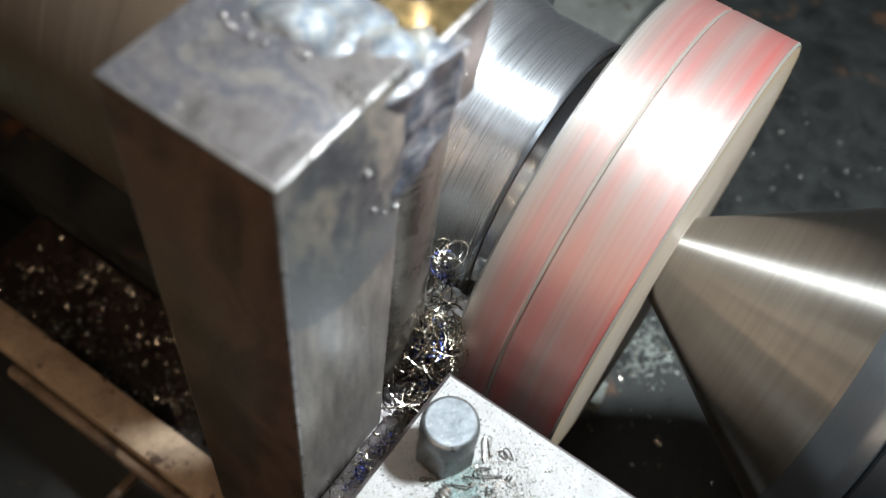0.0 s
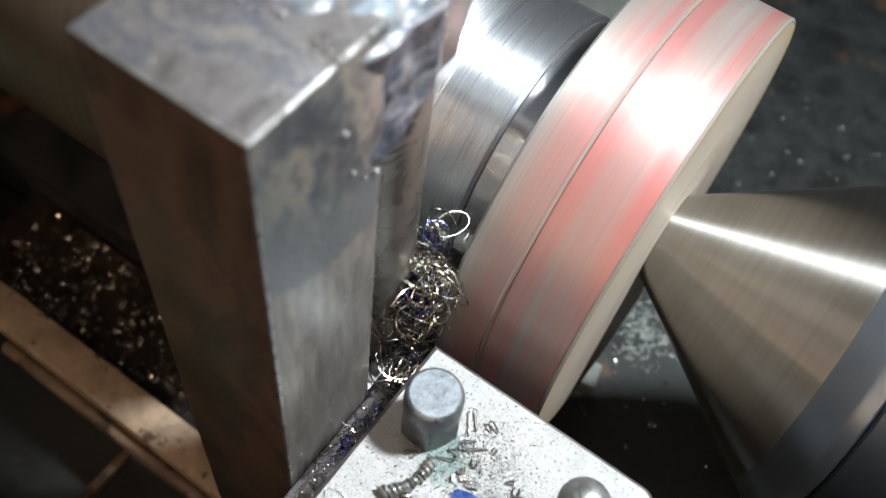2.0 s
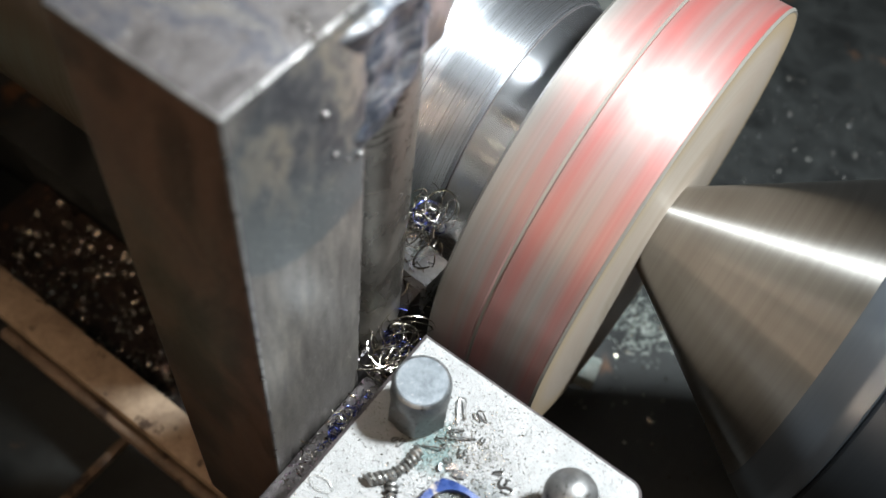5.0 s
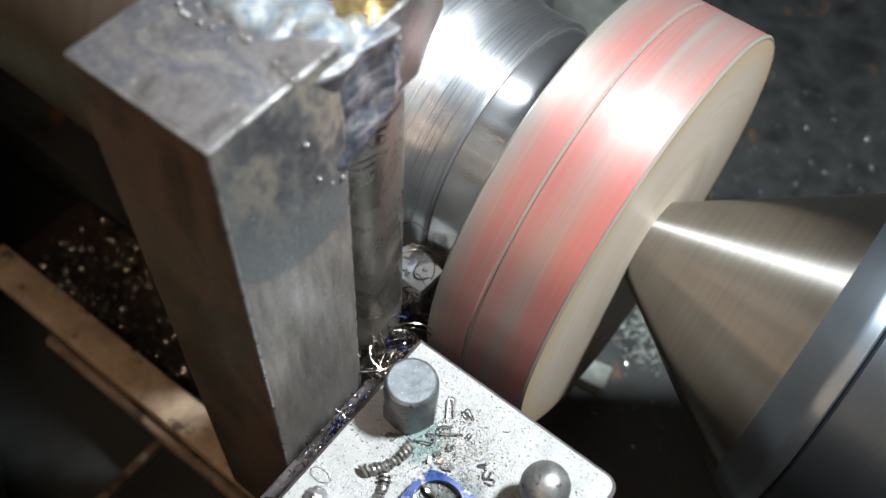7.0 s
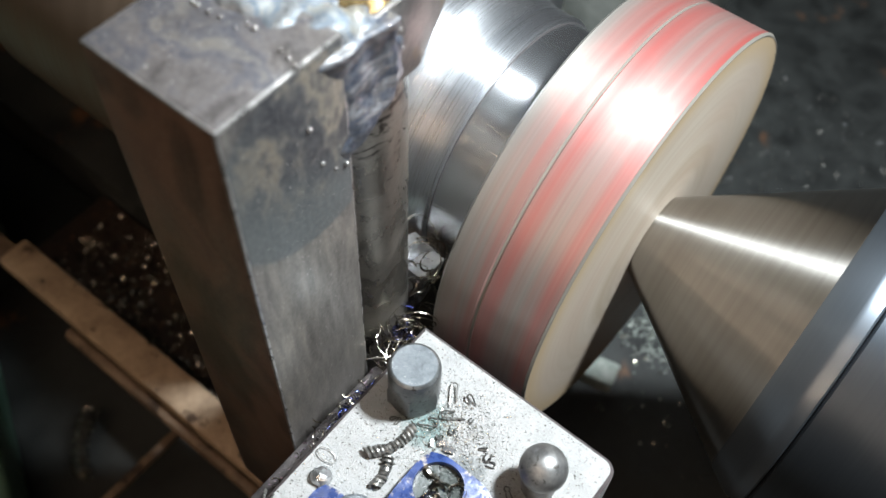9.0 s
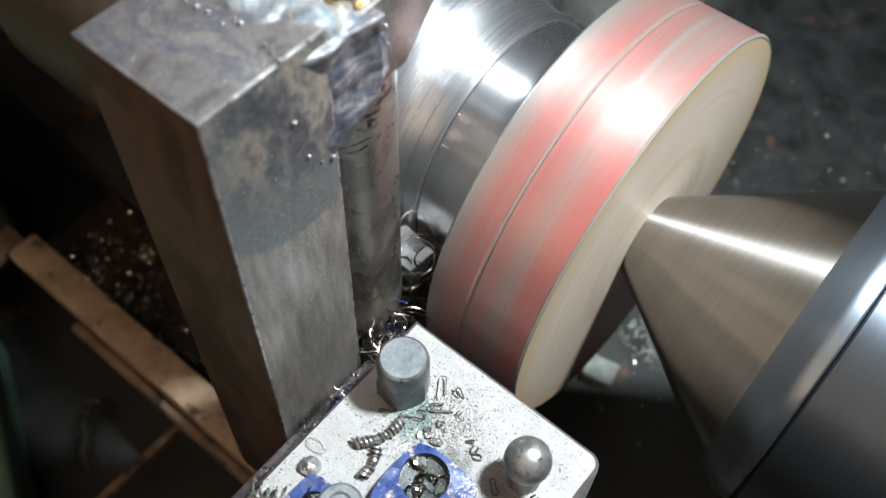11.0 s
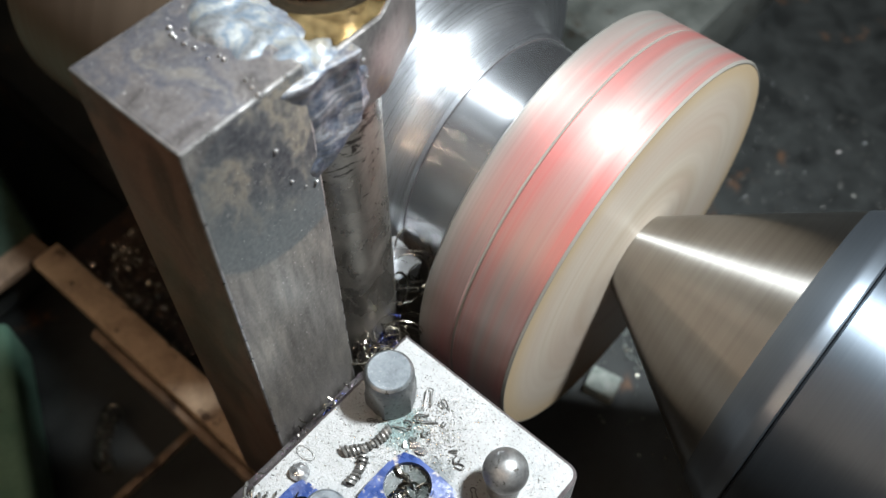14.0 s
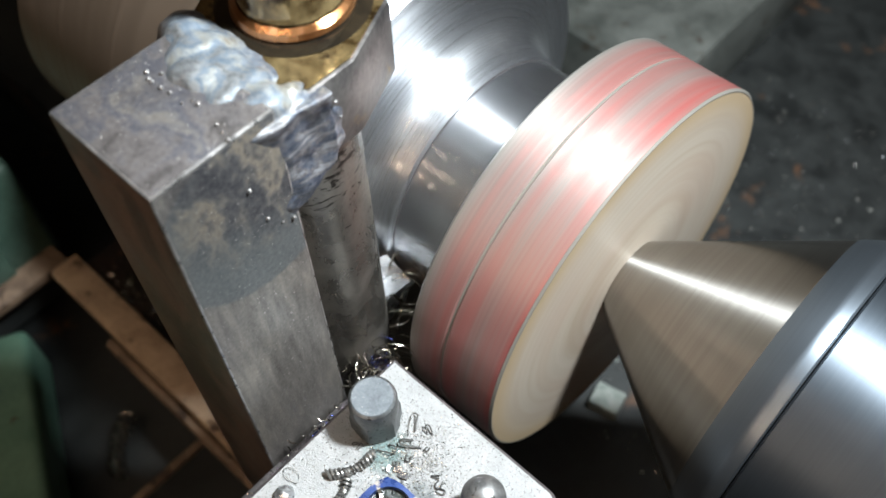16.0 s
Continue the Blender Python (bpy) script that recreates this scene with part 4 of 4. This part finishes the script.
def blue_fitting(at, side, height, hole, label, shift=(0.0, 0.0)):
    f = thing("blue_clamp_fitting", label, "clamp fitting", at)
    bm = bmesh.new()
    n = 32
    outer, inner = [], []
    for z in (0.0, height):
        for ring, rad in ((outer, None), (inner, hole)):
            row = []
            for k in range(n):
                a = 6.2832 * k / n
                c, s_ = math.cos(a), math.sin(a)
                r = rad if rad else side / 2 / (abs(c) ** 6 + abs(s_) ** 6) ** (1 / 6)
                row.append(bm.verts.new((r * c + (shift[0] if rad else 0), r * s_ + (shift[1] if rad else 0), z - (0.0012 if rad is None and z and k % 8 in (3, 4, 5) else 0))))
            ring.append(row)
    for a, b in ((outer[0], outer[1]), (outer[1], inner[1]), (inner[1], inner[0])):
        for k in range(n):
            bm.faces.new((a[k], a[(k + 1) % n], b[(k + 1) % n], b[k]))
    part("body", bm, M_BLUE, f, smooth=0.5)
    part("socket", revolve([(height * 0.45, 0.0), (height * 0.5, hole * 0.6), (height * 0.62, hole)], 32, "Z"), M_OILDARK, f, "oily dark socket filled with chips").location = (*shift, 0)
    tagged(part("socket_grit", curls(int(side * 9000), 9, (hole * 0.35, hole * 0.35, 0.0006), (0.0012, 0.004), (0.0002, 0.0005)), M_CHIP, f), kind="stuff").location = (*shift, height * 0.7)
    return f


blue_fitting((0.0675, 0.0085, 0.028), 0.0310, 0.0075, 0.0094, "chipped blue square fitting with an oily round socket", (-0.0035, 0.0045))
blue_fitting((0.0400, -0.0205, 0.028), 0.019, 0.0075, 0.0050, "chipped blue square fitting with worn tan edges")


def round_cap(at):
    c = thing("round_cap", "frosted grey round cap beside the blue fitting", "cap", at)
    part("stem", revolve([(0.0, 0.0), (0.0, 0.0045), (0.011, 0.0045), (0.011, 0.0)], 32, "Z"), M_BASE, c)
    part("cap_head", revolve([(0.011, 0.0), (0.011, 0.0082), (0.0155, 0.0085), (0.0168, 0.0074), (0.0168, 0.0048), (0.0160, 0.0040), (0.0160, 0.0)], 40, "Z"), M_BOLTTOP, c, "frosted grey head with a shallow dish")


round_cap((0.0500, -0.0165, 0.0282))


def pale_lump(at):
    n = thing("pale_lump", "pale worn lump of metal on the clamp plate", "metal scrap", at)
    bm = bmesh.new()
    bmesh.ops.create_icosphere(bm, subdivisions=3, radius=1.0)
    for v in bm.verts:
        d = 1 + 0.3 * noise.noise(v.co * 1.7)
        v.co = Vector((v.co.x * 0.0042 * d, v.co.y * 0.0036 * d, max(v.co.z, -0.4) * 0.0035 * d + 0.0014))
    part("lump", bm, M_HUBFLAT, n)


pale_lump((0.0275, -0.0095, 0.0281))


def cutting_tool():
    t = thing("cutting_tool", "dark steel lathe tool with a bright ground tip", "lathe tool", (0, 0, 0))
    part("shank", box((-0.045, 0.030, -0.030), (-0.012, 0.098, -0.006), 0.0012), M_BASE, t)
    bm = bmesh.new()
    lo = [bm.verts.new(v) for v in ((-0.034, 0.094, -0.020), (-0.010, 0.094, -0.020), (-0.012, 0.108, -0.020), (-0.030, 0.108, -0.020))]
    hi = [bm.verts.new(v) for v in ((-0.034, 0.094, 0.004), (-0.010, 0.094, 0.0), (-0.010, 0.111, -0.003), (-0.030, 0.114, -0.0025))]
    bm.faces.new(lo)
    bm.faces.new(hi)
    for k in range(4):
        bm.faces.new((lo[k], lo[(k + 1) % 4], hi[(k + 1) % 4], hi[k]))
    part("tip", bm, M_HUBFLAT, t, "bright ground cutting tip")
    return t


TOOL = cutting_tool()

def motions():
    step = 75.0
    rows = [(k / FPS, k) for k in range(int(16 * FPS) + 1)]
    for ob in (ROLLER, CHUCK, CENTRE):
        walk(ob, [(t, pose(0, AXIS[0], AXIS[1], -step * k)) for t, k in rows])
    # the tool feeds along the hub and takes the skin off before it
    walk(LAYER, [(0.0, pose(-0.0076, 0, 0)), (8.0, pose(-0.0245, 0, 0)), (16.0, pose(-0.0400, 0, 0))])
    walk(TOOL, [(0.0, pose(0.014, 0, 0)), (9.0, pose(0, 0, 0)), (16.0, pose(-0.011, 0, 0))])
    # the tangle jostles on the tool until it is dragged down below the plate
    walk(NEST, [(0.0, pose(-0.001, 0.076, 0.014, 0, 0, 0)), (0.5, pose(-0.001, 0.076, 0.017, 10, 8, 15)), (1.0, pose(-0.001, 0.075, 0.023, -8, 5, 30)), (1.5, pose(-0.001, 0.076, 0.028, 12, -10, 20)),
                (2.0, pose(-0.001, 0.075, 0.030, 0, 12, 40)), (2.5, pose(-0.001, 0.075, 0.031, -14, 4, 55)), (3.0, pose(-0.001, 0.075, 0.031, 6, -8, 45)), (3.5, pose(-0.002, 0.076, 0.032, 16, 6, 60)),
                (3.65, pose(-0.003, 0.078, 0.02, 40, 10, 70)), (3.8, pose(-0.005, 0.08, -0.05, 70, 10, 80)), (4.0, pose(-0.005, 0.082, -0.20, 90, 10, 90)), (16.0, pose(-0.005, 0.082, -0.20, 90, 10, 90))])
    walk(CURL, [(0.0, pose(-0.012, 0.100, 0.026)), (1.0, pose(-0.012, 0.100, 0.030, 20, 0, 10)), (2.0, pose(-0.012, 0.101, 0.028, -15, 10, 0)), (3.0, pose(-0.012, 0.100, 0.031, 10, -10, 20)), (4.0, pose(-0.012, 0.100, 0.030, -10, 0, 35)),
                (5.2, pose(-0.012, 0.100, 0.034, 10, 10, 20)), (5.9, pose(-0.012, 0.096, 0.02, 40, 10, 20)), (6.3, pose(-0.01, 0.09, -0.21, 80, 10, 20)), (16.0, pose(-0.01, 0.09, -0.21, 80, 10, 20))])
    # a long coil drops off the tool into the tray
    walk(COIL, [(0.0, pose(-0.035, 0.112, -0.06, 0, 0, 35)), (8.0, pose(-0.035, 0.112, -0.06, 0, 0, 35)), (8.1, pose(-0.10, 0.075, -0.08, 0, 15, -10)), (8.2, pose(-0.185, 0.020, -0.14, 0, 35, -25)), (8.3, pose(-0.215, -0.02, -0.25, 0, 30, -40)),
                (8.4, pose(-0.22, -0.03, -0.293, 0, 0, -45)), (16.0, pose(-0.22, -0.03, -0.293, 0, 0, -45))])


motions()
